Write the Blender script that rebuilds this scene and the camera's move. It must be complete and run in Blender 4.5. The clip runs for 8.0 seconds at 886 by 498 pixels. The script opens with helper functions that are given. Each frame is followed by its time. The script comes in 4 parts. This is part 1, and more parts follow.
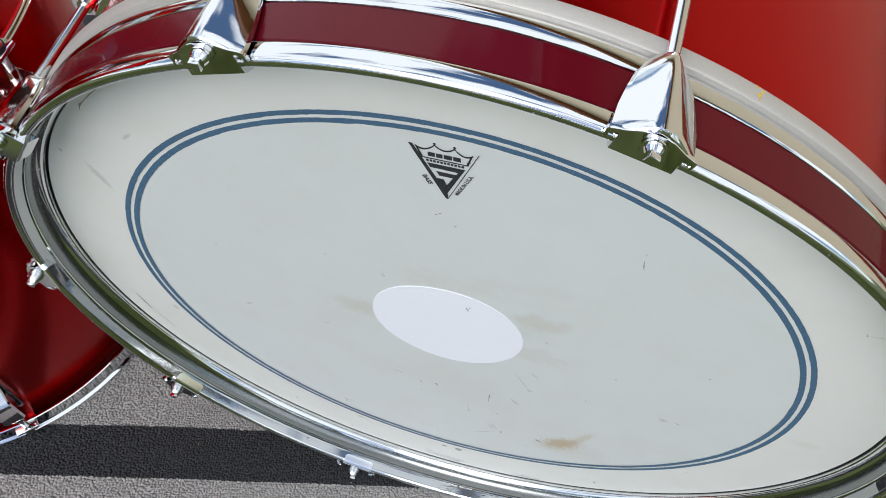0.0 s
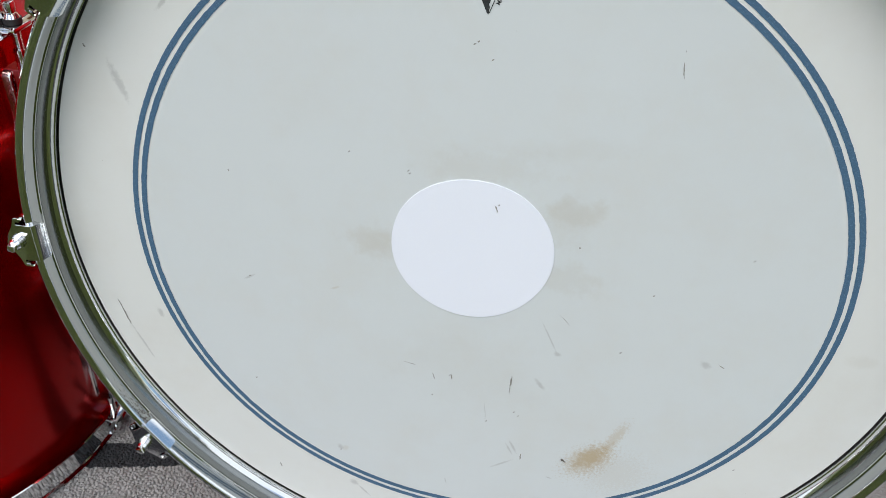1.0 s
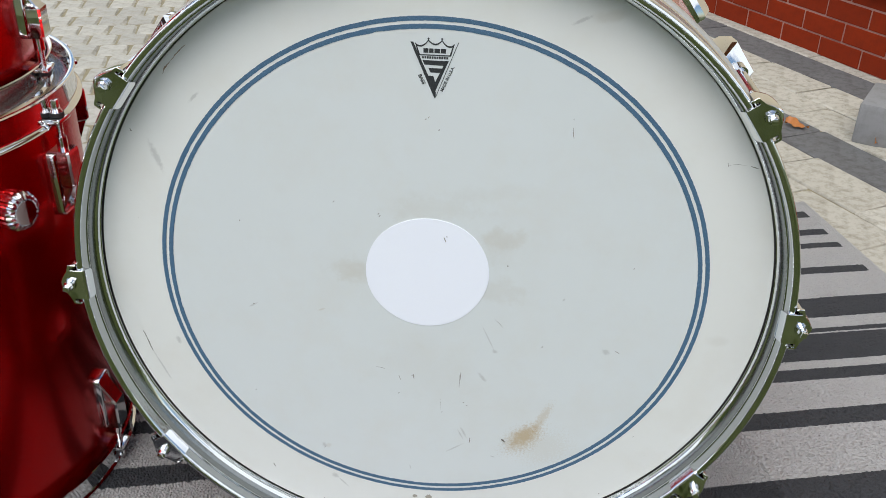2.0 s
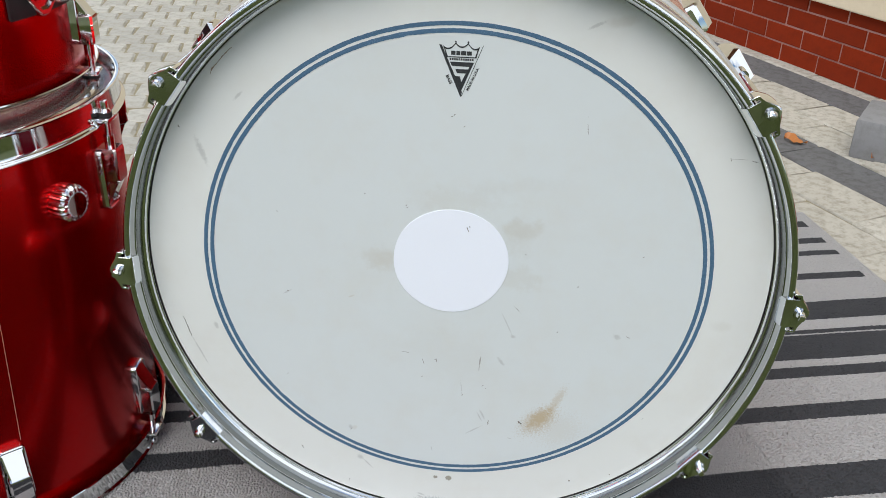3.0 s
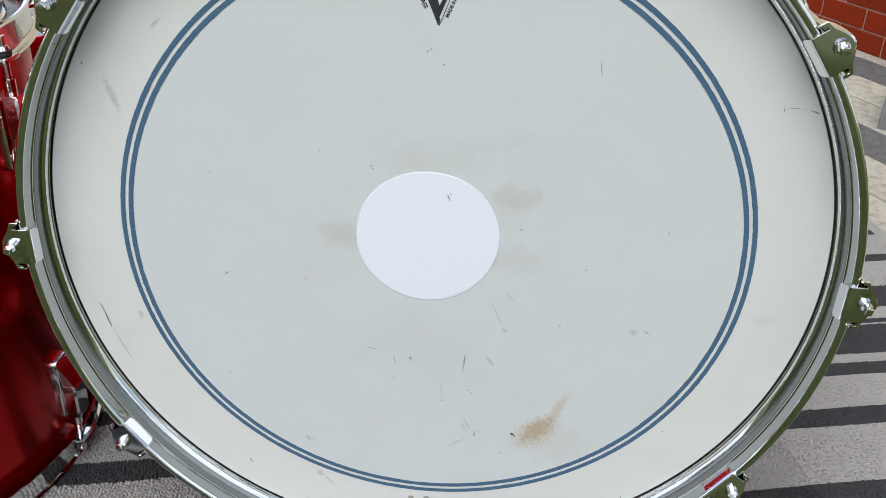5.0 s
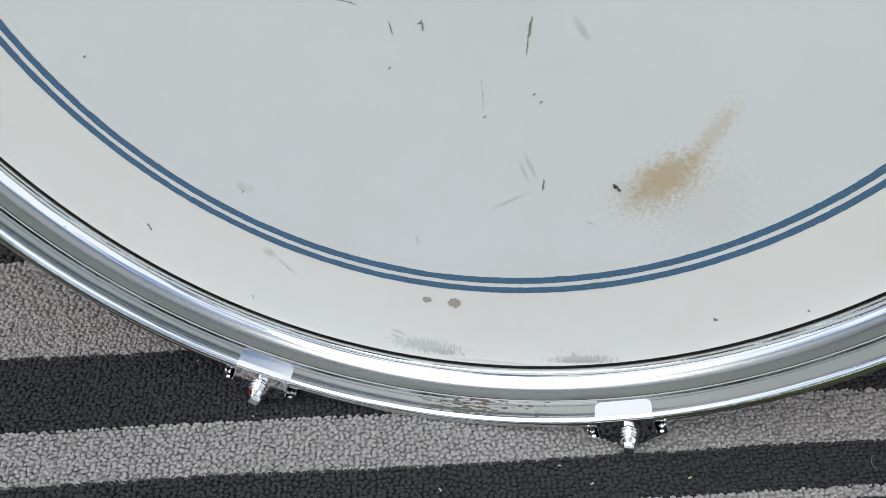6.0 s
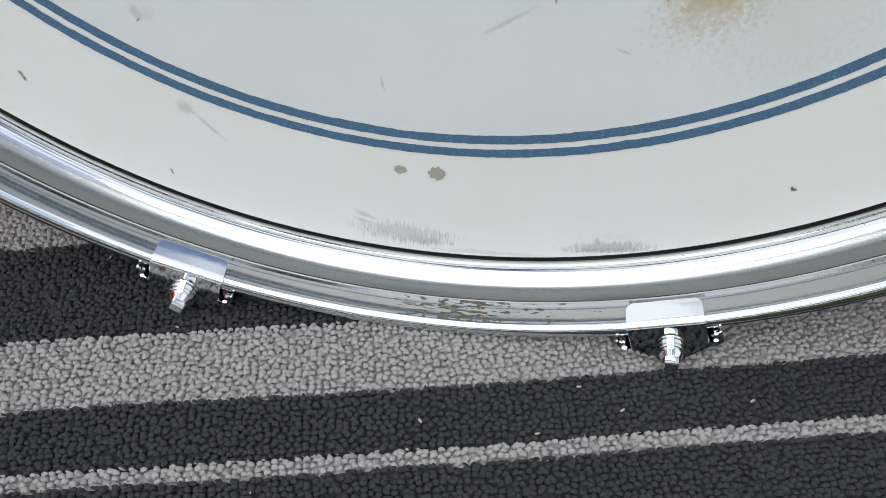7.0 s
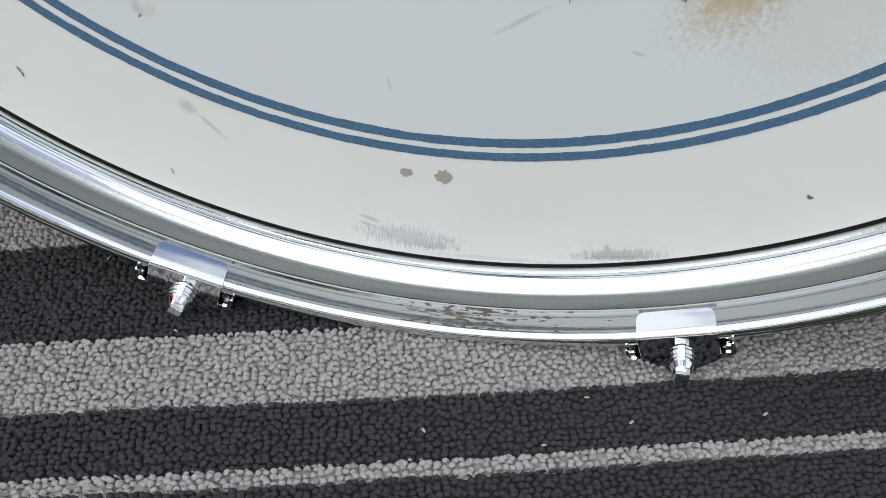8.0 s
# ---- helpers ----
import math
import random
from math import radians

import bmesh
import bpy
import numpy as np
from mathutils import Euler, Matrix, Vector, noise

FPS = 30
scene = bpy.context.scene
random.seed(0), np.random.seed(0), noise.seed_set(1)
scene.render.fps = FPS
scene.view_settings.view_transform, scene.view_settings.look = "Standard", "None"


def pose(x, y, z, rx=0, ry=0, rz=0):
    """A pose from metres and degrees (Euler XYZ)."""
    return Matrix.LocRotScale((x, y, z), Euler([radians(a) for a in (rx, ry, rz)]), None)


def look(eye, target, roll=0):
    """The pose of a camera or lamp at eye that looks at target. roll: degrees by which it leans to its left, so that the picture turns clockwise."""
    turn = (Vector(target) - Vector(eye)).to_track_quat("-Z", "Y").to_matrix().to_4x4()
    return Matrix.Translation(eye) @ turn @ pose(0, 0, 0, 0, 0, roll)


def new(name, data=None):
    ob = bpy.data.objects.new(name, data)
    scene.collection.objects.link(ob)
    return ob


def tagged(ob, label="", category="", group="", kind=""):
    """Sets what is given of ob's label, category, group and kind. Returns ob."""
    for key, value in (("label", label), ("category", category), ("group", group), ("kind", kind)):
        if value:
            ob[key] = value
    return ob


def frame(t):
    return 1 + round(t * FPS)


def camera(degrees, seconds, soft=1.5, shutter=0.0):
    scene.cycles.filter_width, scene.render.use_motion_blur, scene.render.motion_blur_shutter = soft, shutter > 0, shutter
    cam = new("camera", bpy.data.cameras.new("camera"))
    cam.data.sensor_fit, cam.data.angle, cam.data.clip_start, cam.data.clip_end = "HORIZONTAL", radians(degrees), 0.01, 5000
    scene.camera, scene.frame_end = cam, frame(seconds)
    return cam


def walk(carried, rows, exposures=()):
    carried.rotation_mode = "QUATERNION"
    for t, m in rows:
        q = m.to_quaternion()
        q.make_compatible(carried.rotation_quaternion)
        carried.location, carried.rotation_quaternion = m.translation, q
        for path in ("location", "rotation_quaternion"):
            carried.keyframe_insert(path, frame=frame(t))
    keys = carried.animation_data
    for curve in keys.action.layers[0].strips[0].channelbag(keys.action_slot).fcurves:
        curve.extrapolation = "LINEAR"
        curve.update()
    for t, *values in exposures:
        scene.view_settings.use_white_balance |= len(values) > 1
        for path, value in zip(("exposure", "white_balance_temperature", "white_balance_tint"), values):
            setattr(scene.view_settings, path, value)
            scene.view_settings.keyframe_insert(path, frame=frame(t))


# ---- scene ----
cam = camera(51.88, 8.0, soft=0.75)
ROWS = [
    (0.0, 0.0752, -0.2410, 0.8196, 30.58, 1.41, 15.66),
    (0.2, 0.0737, -0.2951, 0.7795, 33.72, 1.74, 14.13),
    (0.5, 0.0682, -0.3418, 0.6992, 41.33, 0.93, 14.44),
    (1.0, 0.0555, -0.4499, 0.6059, 55.58, -0.97, 10.28),
    (1.2, 0.0505, -0.4999, 0.6154, 57.86, -0.54, 7.62),
    (1.5, 0.0619, -0.5527, 0.6357, 59.14, -0.89, 7.15),
    (2.0, 0.0499, -0.6275, 0.6669, 60.93, -1.35, 4.47),
    (3.5, 0.0350, -0.6989, 0.6668, 62.87, -1.62, 4.62),
    (4.0, 0.0356, -0.7060, 0.6675, 63.34, -1.81, 4.19),
    (5.3, 0.0448, -0.4689, 0.5276, 58.74, -1.91, 5.38),
    (5.5, 0.0410, -0.4117, 0.4727, 56.06, -1.71, 6.19),
    (5.7, 0.0368, -0.3669, 0.4112, 53.82, -1.18, 6.79),
    (6.0, 0.0397, -0.3096, 0.3424, 50.48, -0.82, 8.68),
    (6.5, 0.0431, -0.2549, 0.2880, 47.21, 0.20, 9.17),
    (7.0, 0.0409, -0.2375, 0.2585, 44.72, 0.18, 8.65),
    (7.5, 0.0427, -0.2346, 0.2440, 45.75, 0.41, 9.54),
    (8.0, 0.0383, -0.2322, 0.2532, 45.00, -0.27, 9.19),
]
walk(cam, [(t, pose(x, y, z, rx, ry, rz)) for t, x, y, z, rx, ry, rz in ROWS], [(0.0, -0.13), (1.0, -0.11), (4.2, -0.07), (6.0, -0.17), (8.0, -0.20)])

# ---- world, sun, exposure ----
SUN_UP, SUN_TURN = 50.0, 194.0
world = bpy.data.worlds.new("world")
scene.world = world
world.use_nodes = True
wn, wl = world.node_tree.nodes, world.node_tree.links
wn.clear()
sky = wn.new("ShaderNodeTexSky")
sky.sky_type, sky.sun_disc = "NISHITA", False
sky.sun_elevation, sky.sun_rotation = radians(SUN_UP), radians(SUN_TURN)
wco = wn.new("ShaderNodeTexCoord")
wmap = wn.new("ShaderNodeMapping")
wmap.inputs["Scale"].default_value, wmap.inputs["Location"].default_value = (1.0, 1.0, 1.7), (1.3, 4.2, 0.7)
cloud = wn.new("ShaderNodeTexNoise")
cloud.inputs["Scale"].default_value, cloud.inputs["Detail"].default_value = 1.7, 5.0
cloud.inputs["Roughness"].default_value = 0.55
cramp = wn.new("ShaderNodeValToRGB")
cramp.color_ramp.elements[0].position, cramp.color_ramp.elements[1].position = 0.425, 0.50
wmix = wn.new("ShaderNodeMixRGB")
wmix.inputs["Color2"].default_value = (10.05, 10.6, 11.3, 1.0)
wbg = wn.new("ShaderNodeBackground")
wbg.inputs["Strength"].default_value = 0.122
wout = wn.new("ShaderNodeOutputWorld")
wl.new(wco.outputs["Generated"], wmap.inputs["Vector"])
wl.new(wmap.outputs["Vector"], cloud.inputs["Vector"])
wl.new(cloud.outputs["Fac"], cramp.inputs["Fac"])
wl.new(cramp.outputs["Color"], wmix.inputs["Fac"])
clear = wn.new("ShaderNodeHueSaturation")
clear.inputs["Saturation"].default_value, clear.inputs["Value"].default_value = 1.12, 1.15
wl.new(sky.outputs["Color"], clear.inputs["Color"])
wl.new(clear.outputs["Color"], wmix.inputs["Color1"])
wl.new(wmix.outputs["Color"], wbg.inputs["Color"])
wl.new(wbg.outputs["Background"], wout.inputs["Surface"])

sun_data = bpy.data.lights.new("sun", "SUN")
sun_data.energy, sun_data.angle, sun_data.color = 2.2, radians(42.0), (1.0, 0.98, 0.945)
sun = new("sun", sun_data)
sd = Vector((math.sin(radians(SUN_TURN)) * math.cos(radians(SUN_UP)), math.cos(radians(SUN_TURN)) * math.cos(radians(SUN_UP)), math.sin(radians(SUN_UP))))
sun.matrix_world = look(sd * 30.0, (0, 0, 0))

# ---- materials ----
CZ = 0.2815   # height of the bass drum's axis


def shader(name, base=(0.5, 0.5, 0.5), rough=0.5, metal=0.0, **more):
    m = bpy.data.materials.new(name)
    m.use_nodes = True
    p = m.node_tree.nodes["Principled BSDF"]
    p.inputs["Base Color"].default_value = (*base, 1.0)
    p.inputs["Roughness"].default_value, p.inputs["Metallic"].default_value = rough, metal
    for key, value in more.items():
        p.inputs[key.replace("_", " ")].default_value = value
    return m, m.node_tree.nodes, m.node_tree.links, p


def coords(nodes, links, scale=(1, 1, 1), rot=0.0, shift=(0, 0, 0)):
    c, mp = nodes.new("ShaderNodeTexCoord"), nodes.new("ShaderNodeMapping")
    mp.inputs["Scale"].default_value, mp.inputs["Rotation"].default_value = scale, (0, 0, rot)
    mp.inputs["Location"].default_value = shift
    links.new(c.outputs["Object"], mp.inputs["Vector"])
    return mp.outputs["Vector"]


def tex_noise(nodes, links, vec, scale, detail=4.0, rough=0.55):
    n = nodes.new("ShaderNodeTexNoise")
    n.inputs["Scale"].default_value, n.inputs["Detail"].default_value, n.inputs["Roughness"].default_value = scale, detail, rough
    links.new(vec, n.inputs["Vector"])
    return n.outputs["Fac"]


def ramp(nodes, links, fac, stops, mode="LINEAR"):
    r = nodes.new("ShaderNodeValToRGB")
    r.color_ramp.interpolation = mode
    while len(r.color_ramp.elements) < len(stops):
        r.color_ramp.elements.new(0.5)
    for e, (at, c) in zip(r.color_ramp.elements, stops):
        e.position = at
        e.color = (*c, 1.0) if len(c) == 3 else c
    links.new(fac, r.inputs["Fac"])
    return r.outputs["Color"]


def mix(nodes, links, fac, a, b, mode="MIX"):
    n = nodes.new("ShaderNodeMixRGB")
    n.blend_type = mode
    for sock, value in ((n.inputs["Fac"], fac), (n.inputs["Color1"], a), (n.inputs["Color2"], b)):
        if isinstance(value, (int, float)):
            sock.default_value = value
        elif isinstance(value, tuple):
            sock.default_value = (*value, 1.0)
        else:
            links.new(value, sock)
    return n.outputs["Color"]


def maths(nodes, links, op, a, b=0.0, c=0.0):
    n = nodes.new("ShaderNodeMath")
    n.operation = op
    for sock, value in zip(n.inputs, (a, b, c)):
        if isinstance(value, (int, float)):
            sock.default_value = value
        else:
            links.new(value, sock)
    return n.outputs[0]


def bump(nodes, links, p, height, strength=0.3, distance=0.001):
    b = nodes.new("ShaderNodeBump")
    b.inputs["Strength"].default_value, b.inputs["Distance"].default_value = strength, distance
    links.new(height, b.inputs["Height"])
    links.new(b.outputs["Normal"], p.inputs["Normal"])


def make_chrome(name="chrome", tint=(0.80, 0.81, 0.82), rough=0.05):
    m, n, l, p = shader(name, tint, rough, 1.0)
    vec = coords(n, l)
    big, fine = tex_noise(n, l, vec, 25.0), tex_noise(n, l, vec, 420.0, 3.0)
    r = maths(n, l, "MULTIPLY_ADD", big, 0.10, rough - 0.035)
    l.new(r, p.inputs["Roughness"])
    bump(n, l, p, fine, 0.02, 0.0004)
    return m


def make_hoop_chrome():
    """Worn plating: rust pitting low on the front flange, darker and duller band inside."""
    m, n, l, p = shader("hoop_chrome", (0.74, 0.76, 0.77), 0.08, 1.0)
    c = n.new("ShaderNodeTexCoord")
    sep = n.new("ShaderNodeSeparateXYZ")
    l.new(c.outputs["Object"], sep.inputs["Vector"])
    stretched = coords(n, l, (230, 900, 700))
    spots = tex_noise(n, l, stretched, 1.0, 5.0, 0.62)
    y = sep.outputs["Y"]
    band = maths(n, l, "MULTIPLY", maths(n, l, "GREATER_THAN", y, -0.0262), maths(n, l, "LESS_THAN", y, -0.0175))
    low = maths(n, l, "SUBTRACT", 1.0, maths(n, l, "MULTIPLY", maths(n, l, "ABSOLUTE", maths(n, l, "SUBTRACT", sep.outputs["X"], 0.020)), 13.0))
    low = maths(n, l, "MULTIPLY", maths(n, l, "MAXIMUM", low, 0.0), maths(n, l, "LESS_THAN", sep.outputs["Z"], 0.03))
    side = maths(n, l, "SUBTRACT", 1.0, maths(n, l, "MULTIPLY", maths(n, l, "ABSOLUTE", maths(n, l, "SUBTRACT", sep.outputs["Z"], 0.135)), 14.0))
    side = maths(n, l, "MULTIPLY", maths(n, l, "MAXIMUM", side, 0.0), maths(n, l, "LESS_THAN", sep.outputs["X"], -0.1))
    where = maths(n, l, "MULTIPLY", band, maths(n, l, "MAXIMUM", low, side))
    pit = maths(n, l, "GREATER_THAN", maths(n, l, "MULTIPLY_ADD", where, 0.30, spots), 0.80)
    freckle = maths(n, l, "GREATER_THAN", tex_noise(n, l, coords(n, l), 130.0, 4.0, 0.7), 0.735)
    pit = maths(n, l, "MAXIMUM", pit, maths(n, l, "MULTIPLY", freckle, 0.7))
    rust = mix(n, l, tex_noise(n, l, coords(n, l), 600.0), (0.03, 0.029, 0.026), (0.13, 0.11, 0.085))
    # film: band of the inner wall with darker, rougher plate; flange slightly darker too
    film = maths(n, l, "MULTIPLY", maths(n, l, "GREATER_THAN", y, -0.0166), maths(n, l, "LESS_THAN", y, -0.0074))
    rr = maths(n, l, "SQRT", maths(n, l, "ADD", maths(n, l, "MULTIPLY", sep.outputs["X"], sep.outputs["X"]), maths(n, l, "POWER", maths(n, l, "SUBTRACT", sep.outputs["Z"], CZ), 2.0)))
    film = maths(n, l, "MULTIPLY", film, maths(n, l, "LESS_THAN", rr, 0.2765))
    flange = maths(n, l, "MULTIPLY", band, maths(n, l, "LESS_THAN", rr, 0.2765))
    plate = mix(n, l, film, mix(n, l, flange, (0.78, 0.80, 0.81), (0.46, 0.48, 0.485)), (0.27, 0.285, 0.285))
    l.new(mix(n, l, pit, plate, rust), p.inputs["Base Color"])
    l.new(maths(n, l, "SUBTRACT", 1.0, pit), p.inputs["Metallic"])
    grime = tex_noise(n, l, coords(n, l, (18, 60, 18)), 1.0, 5.0)
    r = maths(n, l, "MULTIPLY_ADD", grime, 0.10, 0.0)
    r = maths(n, l, "MULTIPLY_ADD", film, 0.20, r)
    l.new(maths(n, l, "MAXIMUM", r, maths(n, l, "MULTIPLY", pit, 0.7)), p.inputs["Roughness"])
    bump(n, l, p, spots, 0.015, 0.0004)
    return m


def make_lacquer(name, deep, bright, flake=0.25, coat=0.75):
    """Glossy coloured lacquer over a fine metallic base."""
    m, n, l, p = shader(name, deep, 0.23, 0.0, Coat_Weight=coat, Coat_Roughness=0.02, Specular_IOR_Level=0.08)
    vec = coords(n, l)
    f = tex_noise(n, l, vec, 900.0, 2.0)
    big = tex_noise(n, l, vec, 9.0)
    l.new(mix(n, l, maths(n, l, "MULTIPLY_ADD", big, 0.5, maths(n, l, "MULTIPLY", f, 0.3)), deep, bright), p.inputs["Base Color"])
    p.inputs["Metallic"].default_value = flake
    bump(n, l, p, tex_noise(n, l, vec, 40.0), 0.015, 0.001)
    return m


def blob(n, l, grains, x, z, cx, cz, rx, rz, turn, ragged=0.5, grain=160.0):
    """A soft mask of one stain: an ellipse with a ragged edge."""
    dx, dz = maths(n, l, "SUBTRACT", x, cx), maths(n, l, "SUBTRACT", z, cz)
    c, s = math.cos(radians(turn)), math.sin(radians(turn))
    a = maths(n, l, "ADD", maths(n, l, "MULTIPLY", dx, c / rx), maths(n, l, "MULTIPLY", dz, s / rx))
    b = maths(n, l, "ADD", maths(n, l, "MULTIPLY", dx, -s / rz), maths(n, l, "MULTIPLY", dz, c / rz))
    d = maths(n, l, "SQRT", maths(n, l, "ADD", maths(n, l, "MULTIPLY", a, a), maths(n, l, "MULTIPLY", b, b)))
    if grain not in grains:
        brushed = isinstance(grain, tuple)
        grains[grain] = tex_noise(n, l, coords(n, l, grain if brushed else (1, 1, 1)), 1.0 if brushed else grain, 5.0, 0.65)
    t = grains[grain]
    d = maths(n, l, "MULTIPLY_ADD", maths(n, l, "SUBTRACT", t, 0.5), ragged * 2.2, d)
    k = n.new("ShaderNodeMapRange")
    k.interpolation_type = "SMOOTHSTEP"
    k.inputs["From Min"].default_value, k.inputs["From Max"].default_value = 1.0, 0.25
    l.new(d, k.inputs["Value"])
    return k.outputs["Result"]


def make_skin():
    """Coated white drum head: cool inside the printed rings, warmer over the damping ring, with stains and rubbed dirt."""
    m, n, l, p = shader("drum_skin", (0.74, 0.75, 0.74), 0.48)
    c = n.new("ShaderNodeTexCoord")
    sep = n.new("ShaderNodeSeparateXYZ")
    l.new(c.outputs["Object"], sep.inputs["Vector"])
    x, z = sep.outputs["X"], maths(n, l, "SUBTRACT", sep.outputs["Z"], CZ)
    r = maths(n, l, "SQRT", maths(n, l, "ADD", maths(n, l, "MULTIPLY", x, x), maths(n, l, "MULTIPLY", z, z)))
    k = n.new("ShaderNodeMapRange")
    k.inputs["From Min"].default_value, k.inputs["From Max"].default_value = 0.208, 0.214
    l.new(r, k.inputs["Value"])
    col = mix(n, l, k.outputs["Result"], (0.680, 0.722, 0.734), (0.770, 0.783, 0.762))
    vec = coords(n, l)
    col = mix(n, l, maths(n, l, "MULTIPLY", tex_noise(n, l, vec, 11.0, 5.0), 0.11), col, (0.52, 0.49, 0.42))
    cloudy = ramp(n, l, tex_noise(n, l, vec, 16.0, 6.0, 0.62), ((0.47, (0, 0, 0)), (0.70, (1, 1, 1))))
    col = mix(n, l, maths(n, l, "MULTIPLY", cloudy, 0.16), col, (0.60, 0.54, 0.44))
    col = mix(n, l, maths(n, l, "MULTIPLY", tex_noise(n, l, vec, 55.0, 5.0), 0.06), col, (0.9, 0.9, 0.88))
    brown, grey, black, white = (0.44, 0.30, 0.12), (0.52, 0.485, 0.41), (0.22, 0.23, 0.24), (0.86, 0.88, 0.87)
    streaks, tufts = (1300, 1, 190), (1500, 2, 260)
    stains = (
        (brown, 0.34, 0.0835, -0.1520, 0.027, 0.0165, 46, 1.15, 560.0),
        (brown, 0.42, 0.0855, -0.1480, 0.024, 0.0115, 47, 1.05, 300.0),
        (brown, 0.24, 0.0865, -0.1460, 0.020, 0.0080, 48, 0.75, 150.0),
        (brown, 0.30, 0.1000, -0.1260, 0.022, 0.0055, 66, 1.15, 420.0),
        (brown, 0.12, 0.1040, -0.1600, 0.030, 0.0260, 30, 1.30, 560.0),
        (grey, 0.30, -0.0640, 0.0115, 0.024, 0.012, 4, 0.95, 75.0),
        (grey, 0.16, -0.0580, 0.0100, 0.016, 0.020, 4, 0.9, 110.0),
        (grey, 0.32, 0.0565, 0.0480, 0.023, 0.014, 8, 0.95, 75.0),
        (grey, 0.15, 0.0520, 0.0400, 0.020, 0.024, 8, 0.9, 110.0),
        (grey, 0.22, 0.0560, 0.0000, 0.028, 0.015, -8, 1.0, 75.0),
        (grey, 0.16, 0.0000, 0.0700, 0.050, 0.016, 6, 1.0, 75.0),
        (grey, 0.10, 0.0480, 0.0870, 0.050, 0.010, 4, 0.9, 50.0),
        (grey, 0.09, 0.0000, -0.0850, 0.060, 0.040, -10, 0.9, 40.0),
        (grey, 0.30, -0.0900, -0.1745, 0.004, 0.003, 60, 0.4, 200.0),
        (grey, 0.38, -0.2120, 0.2150, 0.030, 0.012, 45, 0.5, 60.0),
        (grey, 0.16, 0.2350, -0.0350, 0.012, 0.007, 0, 0.5, 90.0),
        (grey, 0.30, 0.1200, 0.2250, 0.018, 0.006, 12, 0.5, 90.0),
        (black, 0.72, -0.0105, -0.2595, 0.021, 0.0066, -3, 1.0, streaks),
        (black, 0.62, -0.0040, -0.2620, 0.013, 0.0026, -3, 0.7, streaks),
        (white, 0.42, -0.0105, -0.2590, 0.022, 0.0080, -3, 1.1, tufts),
        (white, 0.50, 0.0600, -0.2560, 0.020, 0.0060, 10, 1.1, tufts),
        (black, 0.55, 0.0640, -0.2560, 0.020, 0.0036, 10, 1.0, streaks),
        (black, 0.40, 0.0640, -0.2575, 0.020, 0.0016, 10, 0.8, 420.0),
        (black, 0.50, 0.0600, -0.2535, 0.0012, 0.0030, 10, 0.7, 420.0),
        (grey, 0.16, 0.0640, -0.2530, 0.020, 0.0050, 10, 0.8, 200.0),
        (black, 0.22, 0.0200, -0.2650, 0.030, 0.0015, 3, 0.8, 420.0),
        (grey, 0.45, -0.0905, -0.0280, 0.004, 0.0012, 25, 0.5, 200.0),
    )
    # faint grey smears: place, half length, half width, turn
    smears = (
        (-0.2137, 0.1028, 0.0161, 0.0034, -71),
        (-0.2337, -0.0974, 0.0211, 0.0012, -67),
        (-0.0850, -0.2102, 0.0046, 0.0034, -37),
        (-0.0775, -0.2177, 0.0086, 0.0012, -49),
        (0.0289, -0.1510, 0.0076, 0.0010, -64),
        (0.0316, -0.1485, 0.0083, 0.0014, -64),
        (0.0240, -0.1670, 0.0120, 0.0011, 35),
        (0.0455, -0.0869, 0.0072, 0.0022, -53),
        (0.0489, -0.0466, 0.0159, 0.0008, 115),
        (0.0550, -0.0595, 0.0032, 0.0026, -11),
        (0.1465, -0.0527, 0.0049, 0.0034, -27),
        (-0.0249, -0.2520, 0.0057, 0.0015, -19),
        (-0.0260, -0.2550, 0.0039, 0.0013, -18),
        (-0.0939, -0.1740, 0.0035, 0.0027, -62),
        (-0.0154, -0.1935, 0.0038, 0.0008, -79),
        (-0.1480, -0.0275, 0.0058, 0.0012, 32),
        (-0.1790, 0.1520, 0.0070, 0.0017, 45),
        (0.1008, 0.2215, 0.0100, 0.0019, 26),
        (-0.2162, -0.0680, 0.0052, 0.0026, -73),
        (0.0585, -0.1742, 0.0032, 0.0008, -17),
    )
    stains += tuple(((0.36, 0.36, 0.35), 0.42, *at, 0.55, 420.0) for at in smears)
    grains = {}
    for tone, amount, *place in stains:
        col = mix(n, l, maths(n, l, "MULTIPLY", blob(n, l, grains, x, z, *place), amount), col, tone)
    dust = maths(n, l, "GREATER_THAN", tex_noise(n, l, vec, 210.0, 3.0, 0.6), 0.765)
    col = mix(n, l, maths(n, l, "MULTIPLY", dust, 0.35), col, (0.30, 0.27, 0.22))
    l.new(col, p.inputs["Base Color"])
    l.new(maths(n, l, "MULTIPLY_ADD", tex_noise(n, l, vec, 30.0), 0.2, 0.36), p.inputs["Roughness"])
    bump(n, l, p, tex_noise(n, l, vec, 1500.0, 2.0), 0.06, 0.0003)
    return m


def make_ink(name, tone, speck, grain=None):
    m, n, l, p = shader(name, tone, 0.55)
    vec = coords(n, l)
    f = tex_noise(n, l, vec, 900.0, 3.0, 0.7)
    col = mix(n, l, ramp(n, l, f, ((0.55, (0, 0, 0)), (0.75, (1, 1, 1)))), tone, speck)
    if grain:
        g = tex_noise(n, l, vec, 1700.0, 3.0, 0.7)
        col = mix(n, l, ramp(n, l, g, ((0.48, (0, 0, 0)), (0.66, (0.75, 0.75, 0.75)))), col, grain)
    l.new(col, p.inputs["Base Color"])
    return m


RUG_TURN = 13.3
RUG_V = (-0.135, 0.66)
RUG_U = (-1.15, 0.742)
